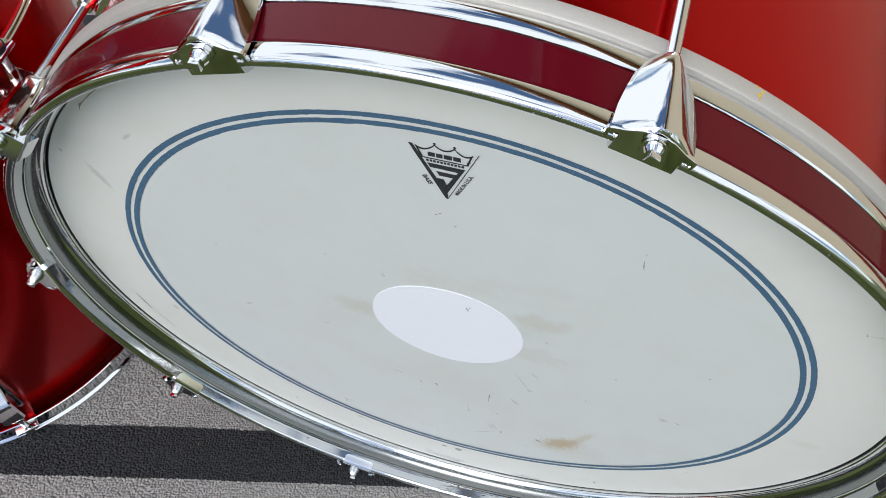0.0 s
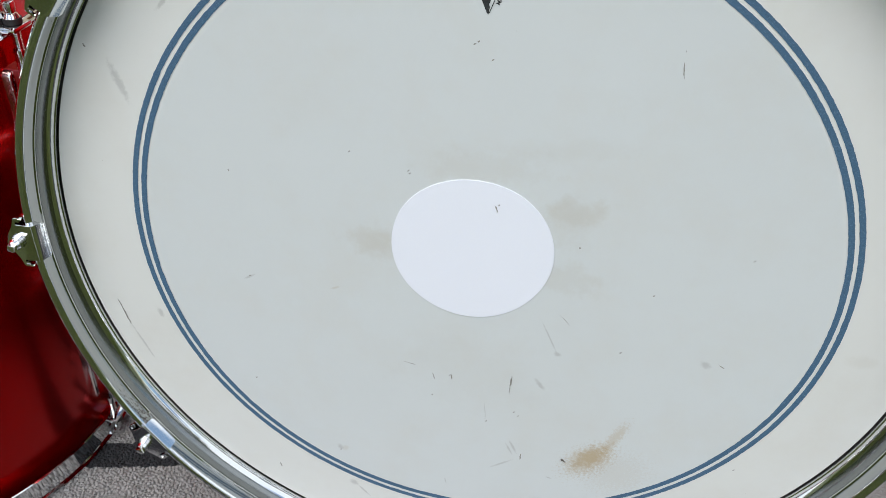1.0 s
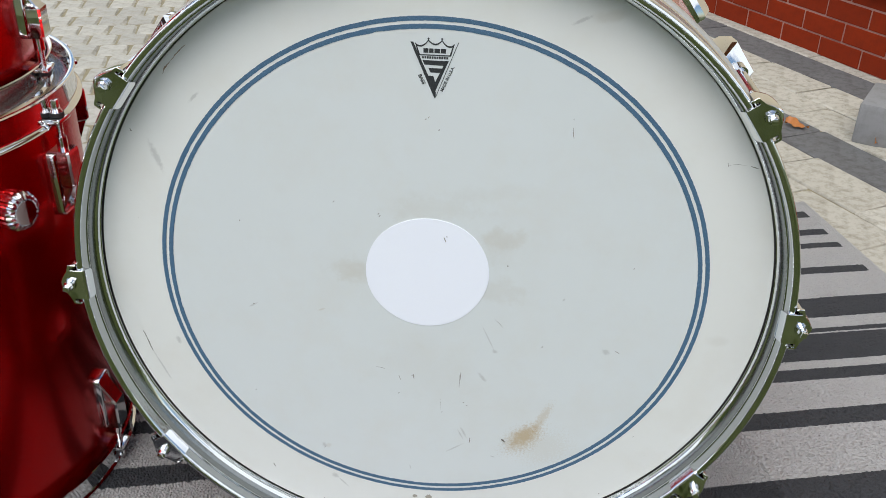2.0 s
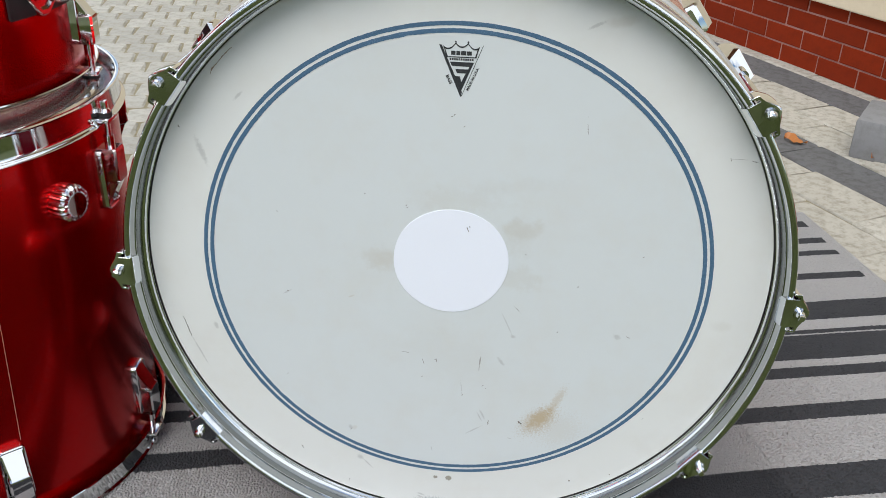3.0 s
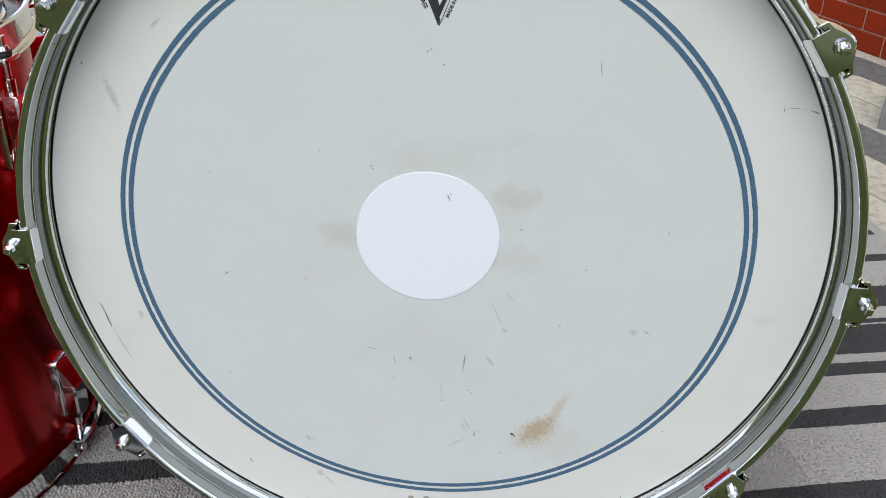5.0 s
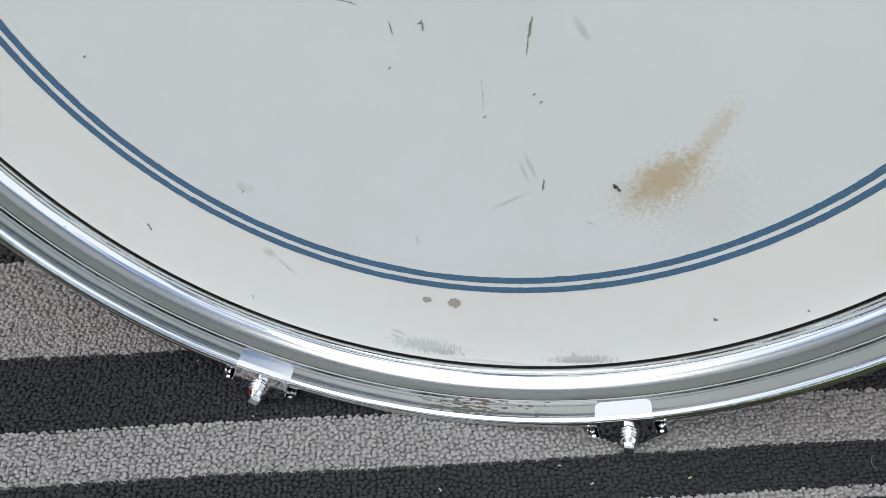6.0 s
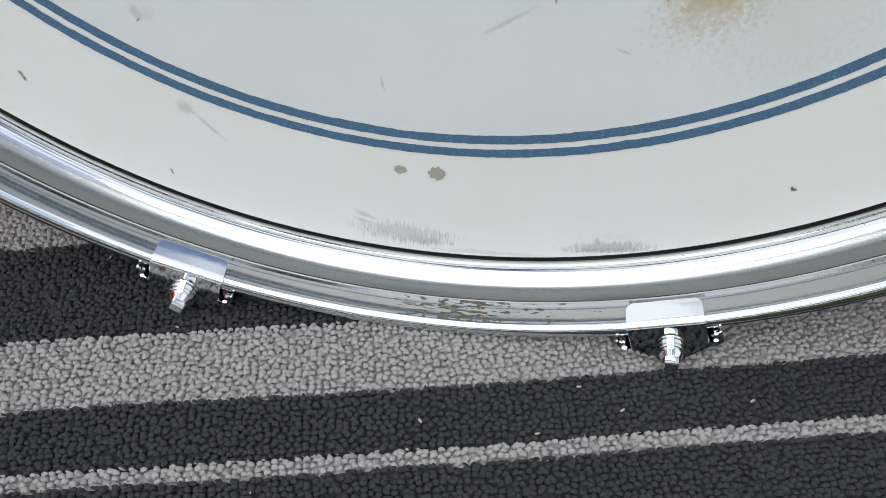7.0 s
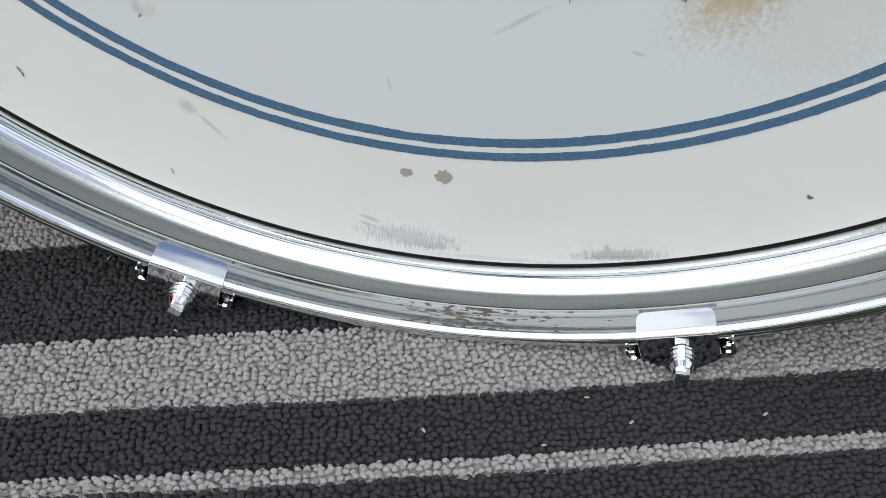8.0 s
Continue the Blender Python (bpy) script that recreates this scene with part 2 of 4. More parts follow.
# dark stripes across the rug, from its front edge to its back edge
DARK = ((-0.135, -0.0838), (-0.0772, -0.0512), (-0.0220, 0.0290), (0.1050, 0.1350), (0.1870, 0.2080), (0.2250, 0.2790), (0.2825, 0.2920),
        (0.3160, 0.3620), (0.4250, 0.4440), (0.5000, 0.5170), (0.5410, 0.5600), (0.6000, 0.6200))


def make_rug():
    m, n, l, p = shader("rug_wool", (0.2, 0.2, 0.2), 0.95)
    c = n.new("ShaderNodeTexCoord")
    sep = n.new("ShaderNodeSeparateXYZ")
    l.new(c.outputs["Object"], sep.inputs["Vector"])
    wob = tex_noise(n, l, c.outputs["Object"], 260.0, 2.0)
    wob2 = tex_noise(n, l, c.outputs["Object"], 6.0, 2.0)
    v = maths(n, l, "MULTIPLY_ADD", maths(n, l, "SUBTRACT", wob, 0.5), 0.0022, sep.outputs["Y"])
    v = maths(n, l, "MULTIPLY_ADD", maths(n, l, "SUBTRACT", wob2, 0.5), 0.006, v)
    span = RUG_V[1] - RUG_V[0]
    light, dark = (0.450, 0.440, 0.434), (0.031, 0.033, 0.039)
    stops = []
    for a, b in DARK:
        stops += [((a - RUG_V[0]) / span, dark), ((b - RUG_V[0]) / span, light)]
    col = ramp(n, l, maths(n, l, "DIVIDE", maths(n, l, "SUBTRACT", v, RUG_V[0]), span), stops, "CONSTANT")
    border = maths(n, l, "GREATER_THAN", sep.outputs["X"], 0.722)
    col = mix(n, l, border, col, light)
    fib = tex_noise(n, l, coords(n, l), 1400.0, 3.0, 0.7)
    col = mix(n, l, maths(n, l, "MULTIPLY", fib, 0.42), col, mix(n, l, 0.5, col, (0.02, 0.02, 0.025)))
    geo = n.new("ShaderNodeNewGeometry")
    col = mix(n, l, maths(n, l, "MULTIPLY", geo.outputs["Random Per Island"], 0.16), col, mix(n, l, 0.5, col, (0.03, 0.03, 0.035)))
    wear = tex_noise(n, l, coords(n, l), 18.0, 4.0)
    col = mix(n, l, maths(n, l, "MULTIPLY", wear, 0.07), col, (0.22, 0.21, 0.20))
    l.new(col, p.inputs["Base Color"])
    vor = n.new("ShaderNodeTexVoronoi")
    vor.inputs["Scale"].default_value = 330.0
    l.new(c.outputs["Object"], vor.inputs["Vector"])
    h = maths(n, l, "ADD", maths(n, l, "MULTIPLY", vor.outputs["Distance"], -1.0), maths(n, l, "MULTIPLY", fib, 0.5))
    bump(n, l, p, h, 0.9, 0.0016)
    return m


def make_stone(name, a, b, dirt, rough=0.85, scale=1.0, weather=0.45):
    m, n, l, p = shader(name, a, rough)
    vec = coords(n, l)
    info = n.new("ShaderNodeObjectInfo")
    geo = n.new("ShaderNodeNewGeometry")
    rnd = maths(n, l, "FRACT", maths(n, l, "ADD", info.outputs["Random"], geo.outputs["Random Per Island"]))
    col = mix(n, l, rnd, a, b)
    col = mix(n, l, maths(n, l, "MULTIPLY", tex_noise(n, l, vec, 14.0 * scale, 5.0), 0.5), col, dirt)
    blotch = ramp(n, l, tex_noise(n, l, vec, 45.0 * scale, 6.0, 0.7), ((0.46, (0, 0, 0)), (0.64, (1, 1, 1))))
    col = mix(n, l, maths(n, l, "MULTIPLY", blotch, weather), col, dirt)
    g = tex_noise(n, l, vec, 260.0 * scale, 4.0, 0.7)
    col = mix(n, l, maths(n, l, "MULTIPLY", g, 0.25), col, tuple(min(1.0, q * 1.4) for q in a))
    l.new(col, p.inputs["Base Color"])
    bump(n, l, p, g, 0.35, 0.0012)
    return m


CHROME = make_chrome()
HOOP = make_hoop_chrome()
INLAY = make_lacquer("wine_inlay", (0.075, 0.002, 0.006), (0.12, 0.003, 0.010), 0.0, 0.32)
RED = make_lacquer("candy_red", (0.42, 0.0016, 0.0025), (0.53, 0.002, 0.003), 0.88, 0.12)
SKIN = make_skin()
BLUE = make_ink("blue_ink", (0.070, 0.150, 0.250), (0.17, 0.27, 0.37), (0.042, 0.094, 0.165))
BLACK = make_ink("black_ink", (0.025, 0.028, 0.032), (0.10, 0.10, 0.10))
SCUFF = make_ink("dark_scuff", (0.23, 0.22, 0.20), (0.45, 0.44, 0.42))
BARE = make_ink("bare_film", (0.36, 0.34, 0.29), (0.42, 0.40, 0.34))
PATCH = make_ink("white_patch", (0.885, 0.915, 1.0), (0.90, 0.93, 1.0))
RUBBER = make_ink("black_rubber", (0.022, 0.022, 0.024), (0.05, 0.05, 0.05))
WOOD = make_ink("raw_maple", (0.42, 0.26, 0.13), (0.50, 0.33, 0.18))
FLESH = make_ink("matt_aluminium", (0.52, 0.50, 0.47), (0.60, 0.57, 0.52))
FLESH.node_tree.nodes["Principled BSDF"].inputs["Metallic"].default_value = 0.6
TAPE = make_ink("yellow_glue", (0.55, 0.36, 0.06), (0.45, 0.33, 0.15))
FILM = shader("clear_film", (0.93, 0.92, 0.88), 0.06, 0.0, Transmission_Weight=0.92, IOR=1.3)[0]
RUG = make_rug()
COBBLE = make_stone("buff_cobble", (0.50, 0.485, 0.44), (0.37, 0.36, 0.33), (0.20, 0.185, 0.135), weather=0.6)
PAVER = make_stone("cream_paver", (0.56, 0.535, 0.475), (0.43, 0.405, 0.35), (0.17, 0.15, 0.105), weather=0.75)
DARKPAVER = make_stone("graphite_paver", (0.135, 0.135, 0.14), (0.165, 0.165, 0.17), (0.055, 0.052, 0.048), weather=0.75)
GRIT = make_stone("joint_grit", (0.30, 0.26, 0.17), (0.30, 0.26, 0.17), (0.10, 0.085, 0.035))
CONCRETE = make_stone("grey_concrete", (0.25, 0.25, 0.255), (0.25, 0.25, 0.255), (0.14, 0.135, 0.13))
BRICK = make_stone("russet_brick", (0.245, 0.024, 0.004), (0.190, 0.019, 0.004), (0.130, 0.016, 0.005), 0.9)
BRICK.node_tree.nodes["Principled BSDF"].inputs["Specular IOR Level"].default_value = 0.15
MORTAR = make_stone("mortar", (0.37, 0.19, 0.15), (0.37, 0.19, 0.15), (0.31, 0.15, 0.115))
RENDERED = make_stone("cream_plaster", (0.68, 0.58, 0.42), (0.68, 0.58, 0.42), (0.58, 0.48, 0.34))
SOFFIT = make_stone("brown_boards", (0.21, 0.066, 0.014), (0.19, 0.058, 0.012), (0.13, 0.04, 0.01), 0.5)
ROOFTILE = make_stone("brown_rooftile", (0.16, 0.06, 0.03), (0.12, 0.045, 0.025), (0.08, 0.04, 0.03))
LEAF = make_ink("dry_leaf", (0.42, 0.15, 0.04), (0.55, 0.28, 0.08))
SOIL = make_stone("lawn_soil", (0.055, 0.08, 0.010), (0.055, 0.08, 0.010), (0.06, 0.055, 0.02))
GRASS = make_stone("grass_blades", (0.086, 0.122, 0.010), (0.115, 0.135, 0.016), (0.064, 0.088, 0.010), 0.6)
FOLIAGE = make_stone("hedge_leaves", (0.035, 0.065, 0.015), (0.055, 0.085, 0.02), (0.03, 0.05, 0.012), 0.55)


# ---- building helpers ----
def part(name, bm, material, parent=None, label="", smooth=35.0):
    me = bpy.data.meshes.new(name)
    bmesh.ops.recalc_face_normals(bm, faces=bm.faces)
    bm.to_mesh(me)
    bm.free()
    return mesh_part(name, me, material, parent, label, smooth)


def mesh_part(name, me, material, parent=None, label="", smooth=35.0):
    if material and not me.materials:
        me.materials.append(material)
    if smooth:
        me.shade_smooth()
        me.set_sharp_from_angle(angle=radians(smooth))
    ob = new(name, me)
    ob.parent = parent
    return tagged(ob, label) if label else ob


def thing(name, at, label, category, group="", kind=""):
    ob = new(name)
    ob.empty_display_size = 0.05
    ob.location = at
    return tagged(ob, label, category, group, kind)


def revolve(profile, axis="Y", centre=(0, 0, 0), steps=192, closed=True, bm=None):
    """Turn (radius, along) pairs round an axis."""
    bm = bm or bmesh.new()
    rings = []
    for i in range(steps):
        a = 2 * math.pi * i / steps
        c, s = math.cos(a), math.sin(a)
        ring = []
        for r, h in profile:
            co = (r * c, h, r * s) if axis == "Y" else (r * c, r * s, h)
            ring.append(bm.verts.new(Vector(co) + Vector(centre)))
        rings.append(ring)
    count = len(profile)
    for i in range(steps):
        p, q = rings[i], rings[(i + 1) % steps]
        for j in range(count if closed else count - 1):
            k = (j + 1) % count
            bm.faces.new((p[j], p[k], q[k], q[j]))
    return bm


def box(bm, x0, x1, y0, y1, z0, z1, m=None, bevel=0.0, segments=2):
    made = bmesh.ops.create_cube(bm, size=1.0)["verts"]
    for v in made:
        v.co = Vector(((x0 + x1) / 2 + v.co.x * (x1 - x0), (y0 + y1) / 2 + v.co.y * (y1 - y0), (z0 + z1) / 2 + v.co.z * (z1 - z0)))
    if bevel:
        edges = list({e for v in made for e in v.link_edges})
        made = list({v for f in bmesh.ops.bevel(bm, geom=edges, offset=bevel, segments=segments, profile=0.5, affect="EDGES", clamp_overlap=True)["faces"] for v in f.verts} | {v for v in made if v.is_valid})
    if m:
        bmesh.ops.transform(bm, matrix=m, verts=made)
    return bm


def tube(bm, a, b, r0, r1=None, sides=20, cap=True):
    a, b = Vector(a), Vector(b)
    m = Matrix.Translation((a + b) / 2) @ (b - a).to_track_quat("Z", "Y").to_matrix().to_4x4()
    bmesh.ops.create_cone(bm, cap_ends=cap, segments=sides, radius1=r0, radius2=r0 if r1 is None else r1, depth=(b - a).length, matrix=m)
    return bm


def loft(bm, sections, cap=True):
    """Skin a row of equally long closed rings of points."""
    rings = [[bm.verts.new(p) for p in s] for s in sections]
    n = len(rings[0])
    for p, q in zip(rings, rings[1:]):
        for j in range(n):
            bm.faces.new((p[j], p[(j + 1) % n], q[(j + 1) % n], q[j]))
    if cap:
        bm.faces.new(rings[0])
        bm.faces.new(list(reversed(rings[-1])))
    return bm


def flat(bm, points, y=0.0):
    """A flat polygon in the plane of the drum head."""
    return bm.faces.new([bm.verts.new((x, y, z)) for x, z in points])


# ---- ground ----
ground_bm = bmesh.new()
flat_far = 400.0
bmesh.ops.create_grid(ground_bm, x_segments=8, y_segments=8, size=flat_far)
ground = part("ground", ground_bm, SOIL, None, "", 0)
ground.location = (0, 0, -0.050)
tagged(ground, "flat green lawn and soil reaching the horizon", "ground", kind="structure")

# rug lying on the paving, in its own turned frame
rug = thing("rug", (0, 0, 0), "grey flat-woven rug with uneven charcoal stripes, lying on paving", "rug")
rug.rotation_euler = (0, 0, radians(RUG_TURN))
rb = bmesh.new()
box(rb, RUG_U[0], RUG_U[1], RUG_V[0], RUG_V[1], -0.0078, -0.0022, bevel=0.0015)
box(rb, 0.372, RUG_U[1], RUG_V[0], RUG_V[1], -0.0035, -0.0010, bevel=0.0008)   # close-cropped end, the loops pressed flat
box(rb, 0.190, 0.368, 0.112, RUG_V[1], -0.0035, -0.0010, bevel=0.0008)
part("backing", rb, RUG, rug)


def yarn_pile(u0, u1, v0, v1, step, seed, sides=5, along=5, sink=1.0):
    """Rows of upright loops of yarn that lean over the row in front, joined."""
    rng = np.random.default_rng(seed)
    us, vs = np.arange(u0, u1, step * 0.96), np.arange(v0, v1, step * 0.76)
    gu, gv = np.meshgrid(us, vs)
    gu = gu + (np.arange(len(vs)) % 2)[:, None] * step * 0.22
    gu = gu + np.sin(gv * 90.0 + gu * 31.0) * step * 0.35
    gu, gv = gu.ravel() + rng.normal(0, step * 0.09, gu.size), gv.ravel() + rng.normal(0, step * 0.13, gu.size)
    n = gu.size
    press = 0.32 * np.clip((gu - 0.24) / 0.12, 0.0, 1.0)[:, None] if u0 < 0.1 else 0.0   # trodden flatter towards the end
    base = []
    for i in range(along):
        a = math.pi * (0.04 + 0.92 * i / (along - 1))
        px, pz = -math.cos(a), math.sin(a)
        fat = 0.74 + 0.30 * math.sin(a)
        for k in range(sides):
            t = 2 * math.pi * (k + 0.5) / sides
            base.append((px, pz, fat * math.cos(t) * -math.cos(a), fat * math.sin(t), fat * math.cos(t) * math.sin(a)))
    base = np.array(base)
    half, high = step * rng.uniform(0.30, 0.38, n), step * rng.uniform(0.80, 1.02, n)
    fat = step * rng.uniform(0.29, 0.35, n)
    x = base[:, 0][None] * half[:, None] + base[:, 2][None] * fat[:, None]
    y = base[:, 3][None] * fat[:, None] * 1.30
    z = base[:, 1][None] * high[:, None] + base[:, 4][None] * fat[:, None]
    y = y - z * rng.normal(0.34, 0.16, n)[:, None]
    x = x + z * rng.normal(0.0, 0.14, n)[:, None]
    turn = rng.normal(0.0, 0.30, n)
    c, s_ = np.cos(turn)[:, None], np.sin(turn)[:, None]
    X, Y = gu[:, None] + x * c - y * s_, gv[:, None] + x * s_ + y * c
    verts = np.stack([X, Y, z - step * (sink + press)], -1).reshape(-1, 3)
    faces = [(i * sides + k, i * sides + (k + 1) % sides, (i + 1) * sides + (k + 1) % sides, (i + 1) * sides + k) for i in range(along - 1) for k in range(sides)]
    quads = (np.array(faces)[None] + (np.arange(n) * len(base))[:, None, None]).reshape(-1, 4)
    me = bpy.data.meshes.new("pile")
    me.from_pydata(verts.tolist(), [], quads.tolist())
    return me


for ua, ub, va, vb_, pitch, seed in ((-0.28, 0.37, -0.132, 0.060, 0.0027, 3), (-0.50, -0.18, 0.060, 0.30, 0.0034, 4), (-0.18, 0.37, 0.060, 0.112, 0.0032, 43),
                                     (-0.66, -0.28, -0.132, 0.060, 0.0032, 40), (0.36, 0.738, -0.132, 0.656, 0.0046, 41), (0.18, 0.36, 0.110, 0.656, 0.0046, 42)):
    fine = (5, 5) if pitch < 0.0039 else (4, 4, 1.18)
    tagged(mesh_part("pile", yarn_pile(ua, ub, va, vb_, pitch, seed, *fine), RUG, rug, "", 80), kind="stuff")


def lint_fibres(count, seed):
    """Loose hairs and crumbs caught in the pile, joined."""
    rng = random.Random(seed)
    bm = bmesh.new()
    for i in range(count):
        u, v, t = rng.uniform(-0.26, 0.24), rng.uniform(-0.125, 0.06), rng.uniform(0, 6.28)
        if i % 5 == 0:
            r = rng.uniform(0.003, 0.008)
            pts = [Vector((u + r * math.cos(t + 0.35 * k), v + r * 0.7 * math.sin(t + 0.35 * k), 0.0012 + 0.0006 * math.sin(k))) for k in range(6)]
            for a, b in zip(pts, pts[1:]):
                tube(bm, a, b, 0.00006, sides=4, cap=False)
        else:
            w = rng.uniform(0.0003, 0.0008)
            bmesh.ops.create_icosphere(bm, subdivisions=1, radius=w, matrix=Matrix.Translation((u, v, 0.0008)) @ Matrix.Rotation(t, 4, "Z") @ Matrix.Diagonal((1.6, 0.7, 0.5, 1)))
    return bm


tagged(part("lint", lint_fibres(34, 17), make_ink("pale_lint", (0.36, 0.33, 0.25), (0.50, 0.47, 0.40)), rug, "", 30), kind="stuff")

# ---- bass drum ----
bass = thing("bass_drum", (0, 0, 0), "candy red bass drum with chrome hoops and stained white head", "drum")
C = (0, 0, CZ)
HOOP_PROFILE = [  # radius, distance behind the head
                (0.2718, 0.0040), (0.2704, 0.0024), (0.2696, 0.0006), (0.2692, -0.0009), (0.2692, -0.0021), (0.2700, -0.0026), (0.2700, -0.0031), (0.2694, -0.0038), (0.2698, -0.0050), (0.2706, -0.0063), (0.2722, -0.0076), (0.2737, -0.0090), (0.2746, -0.0115),
                (0.2749, -0.0152), (0.2744, -0.0164), (0.2736, -0.0170), (0.2736, -0.0178), (0.2745, -0.0184), (0.2750, -0.0200), (0.2750, -0.0252),
                (0.2755, -0.0268), (0.2768, -0.0280), (0.2784, -0.0284), (0.2800, -0.0280), (0.2811, -0.0268), (0.2815, -0.0250), (0.2815, -0.0195),
                (0.2808, -0.0180), (0.2797, -0.0174), (0.2797, 0.0042), (0.2808, 0.0048), (0.2815, 0.0064), (0.2815, 0.0120), (0.2806, 0.0140), (0.2785, 0.0144), (0.2740, 0.0130)]
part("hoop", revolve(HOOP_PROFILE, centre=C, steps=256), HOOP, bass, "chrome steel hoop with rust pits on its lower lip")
part("hoop_inlay", revolve([(0.2798, -0.0170), (0.2809, -0.0166), (0.2809, 0.0034), (0.2798, 0.0040)], centre=C, steps=256), INLAY, bass, "glossy wine-red inlay strip")
DEPTH = 0.36
back_profile = [(r, 0.020 + DEPTH - (a - 0.020)) for r, a in HOOP_PROFILE]
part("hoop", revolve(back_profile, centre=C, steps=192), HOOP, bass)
part("hoop_inlay", revolve([(r, 0.040 + DEPTH - a) for r, a in ((0.2798, -0.0170), (0.2809, -0.0166), (0.2809, 0.0034), (0.2798, 0.0040))], centre=C), INLAY, bass)
part("shell", revolve([(0.2775, 0.0235), (0.2775, 0.0165 + DEPTH), (0.2695, 0.0165 + DEPTH), (0.2695, 0.0235)], centre=C, steps=256), RED, bass, "glossy candy red lacquered shell")
head = part("drumhead", revolve([(0.0005, 0.0), (0.10, 0.0), (0.20, 0.0), (0.2666, 0.0), (0.2680, 0.0002), (0.2684, 0.0007), (0.2684, 0.0016), (0.0005, 0.0012)], centre=C, steps=192), SKIN, bass, "white coated drumhead with brown stain and scuffs")
# dark colour here paints the shade in the gap between head and hoop
part("collar", revolve([(0.2676, 0.0010), (0.2684, 0.0014), (0.2690, 0.0026), (0.2738, 0.0060), (0.2738, 0.0090), (0.2670, 0.0024)], centre=C), make_ink("collar_gap_shade", (0.10, 0.095, 0.09), (0.20, 0.19, 0.175)), bass, "collar ring painted dark as the shaded gap at the head's edge")
part("flesh_hoop", revolve([(0.2745, 0.0130), (0.2805, 0.0148), (0.2828, 0.0154), (0.2835, 0.0164), (0.2835, 0.0236), (0.2827, 0.0246), (0.2745, 0.0246)], centre=C), FLESH, bass, "dull aluminium rim of the drumhead")
part("drumhead", revolve([(0.0005, 0.040 + DEPTH), (0.2690, 0.040 + DEPTH), (0.2690, 0.034 + DEPTH), (0.0005, 0.038 + DEPTH)], centre=C, steps=96), SKIN, bass)
part("flesh_hoop", revolve([(r, 0.040 + DEPTH - a) for r, a in ((0.2745, 0.0128), (0.2795, 0.0132), (0.2828, 0.0150), (0.2828, 0.0212), (0.2745, 0.0222))], centre=C), FLESH, bass)
gb = bmesh.new()
for dx, dy, s in ((0, 0, 1.0), (0.0016, 0.0026, 0.7), (-0.0012, 0.0036, 0.6), (0.0004, -0.0022, 0.5)):
    bmesh.ops.create_icosphere(gb, subdivisions=1, radius=0.0016 * s, matrix=Matrix.Translation((0.1255 + dx, 0.0195 + dy, CZ + 0.2540 - dx * 0.49)) @ Matrix.Diagonal((1, 1, 0.35, 1)))
part("glue_spot", gb, TAPE, bass, "dried yellow glue spot")


def ring(r0, r1, y, wobble, seed):
    """A printed ring with a slightly ragged edge."""
    rng = random.Random(seed)
    bm = bmesh.new()
    n = 720
    inner, outer = [], []
    jag = [0.0] * n
    for _ in range(26):
        i, w, d = rng.randrange(n), rng.randint(2, 6), rng.uniform(-1, 1) * wobble
        for k in range(w):
            jag[(i + k) % n] += d
    for i in range(n):
        a = 2 * math.pi * i / n
        c, s = math.sin(a), math.cos(a)
        e0, e1 = rng.uniform(-1, 1) * 0.00012 + jag[i], rng.uniform(-1, 1) * 0.00012 + jag[(i + 5) % n] * 0.4
        inner.append(bm.verts.new(((r0 + e0) * c, y, CZ + (r0 + e0) * s)))
        outer.append(bm.verts.new(((r1 + e1) * c, y, CZ + (r1 + e1) * s)))
    for i in range(n):
        j = (i + 1) % n
        bm.faces.new((inner[i], outer[i], outer[j], inner[j]))
    return bm


part("printed_ring", ring(0.2167, 0.2201, -0.0003, 0.00022, 1), BLUE, head, "blue printed ring", 0)
part("printed_ring", ring(0.2110, 0.2145, -0.0003, 0.0003, 2), BLUE, head, "blue printed ring", 0)

# centre patch: a stuck-on white disc with a slightly uneven outline
pb = bmesh.new()
rng = random.Random(5)
fronts = []
for layer, (rr, yy) in enumerate(((0.0499, -0.0002), (0.0499, -0.0005), (0.0498, -0.0006))):
    fronts.append([(-0.0033 + rr * math.sin(a) * (1 - 0.014 * max(0.0, math.cos(a + 0.75)) ** 3 + 0.006 * math.sin(2 * a + 0.6) + 0.003 * math.sin(5 * a)), yy, CZ + 0.0138 + rr * math.cos(a) * (1 - 0.004 * math.cos(3 * a) - 0.020 * max(0.0, math.cos(a)) ** 2 + 0.018 * max(0.0, -math.cos(a)) ** 2 - 0.012 * max(0.0, math.cos(a + 0.75)) ** 3))
                   for a in (2 * math.pi * i / 128 for i in range(128))])
loft(pb, fronts)
part("centre_patch", pb, PATCH, head, "plain white round patch", 20)


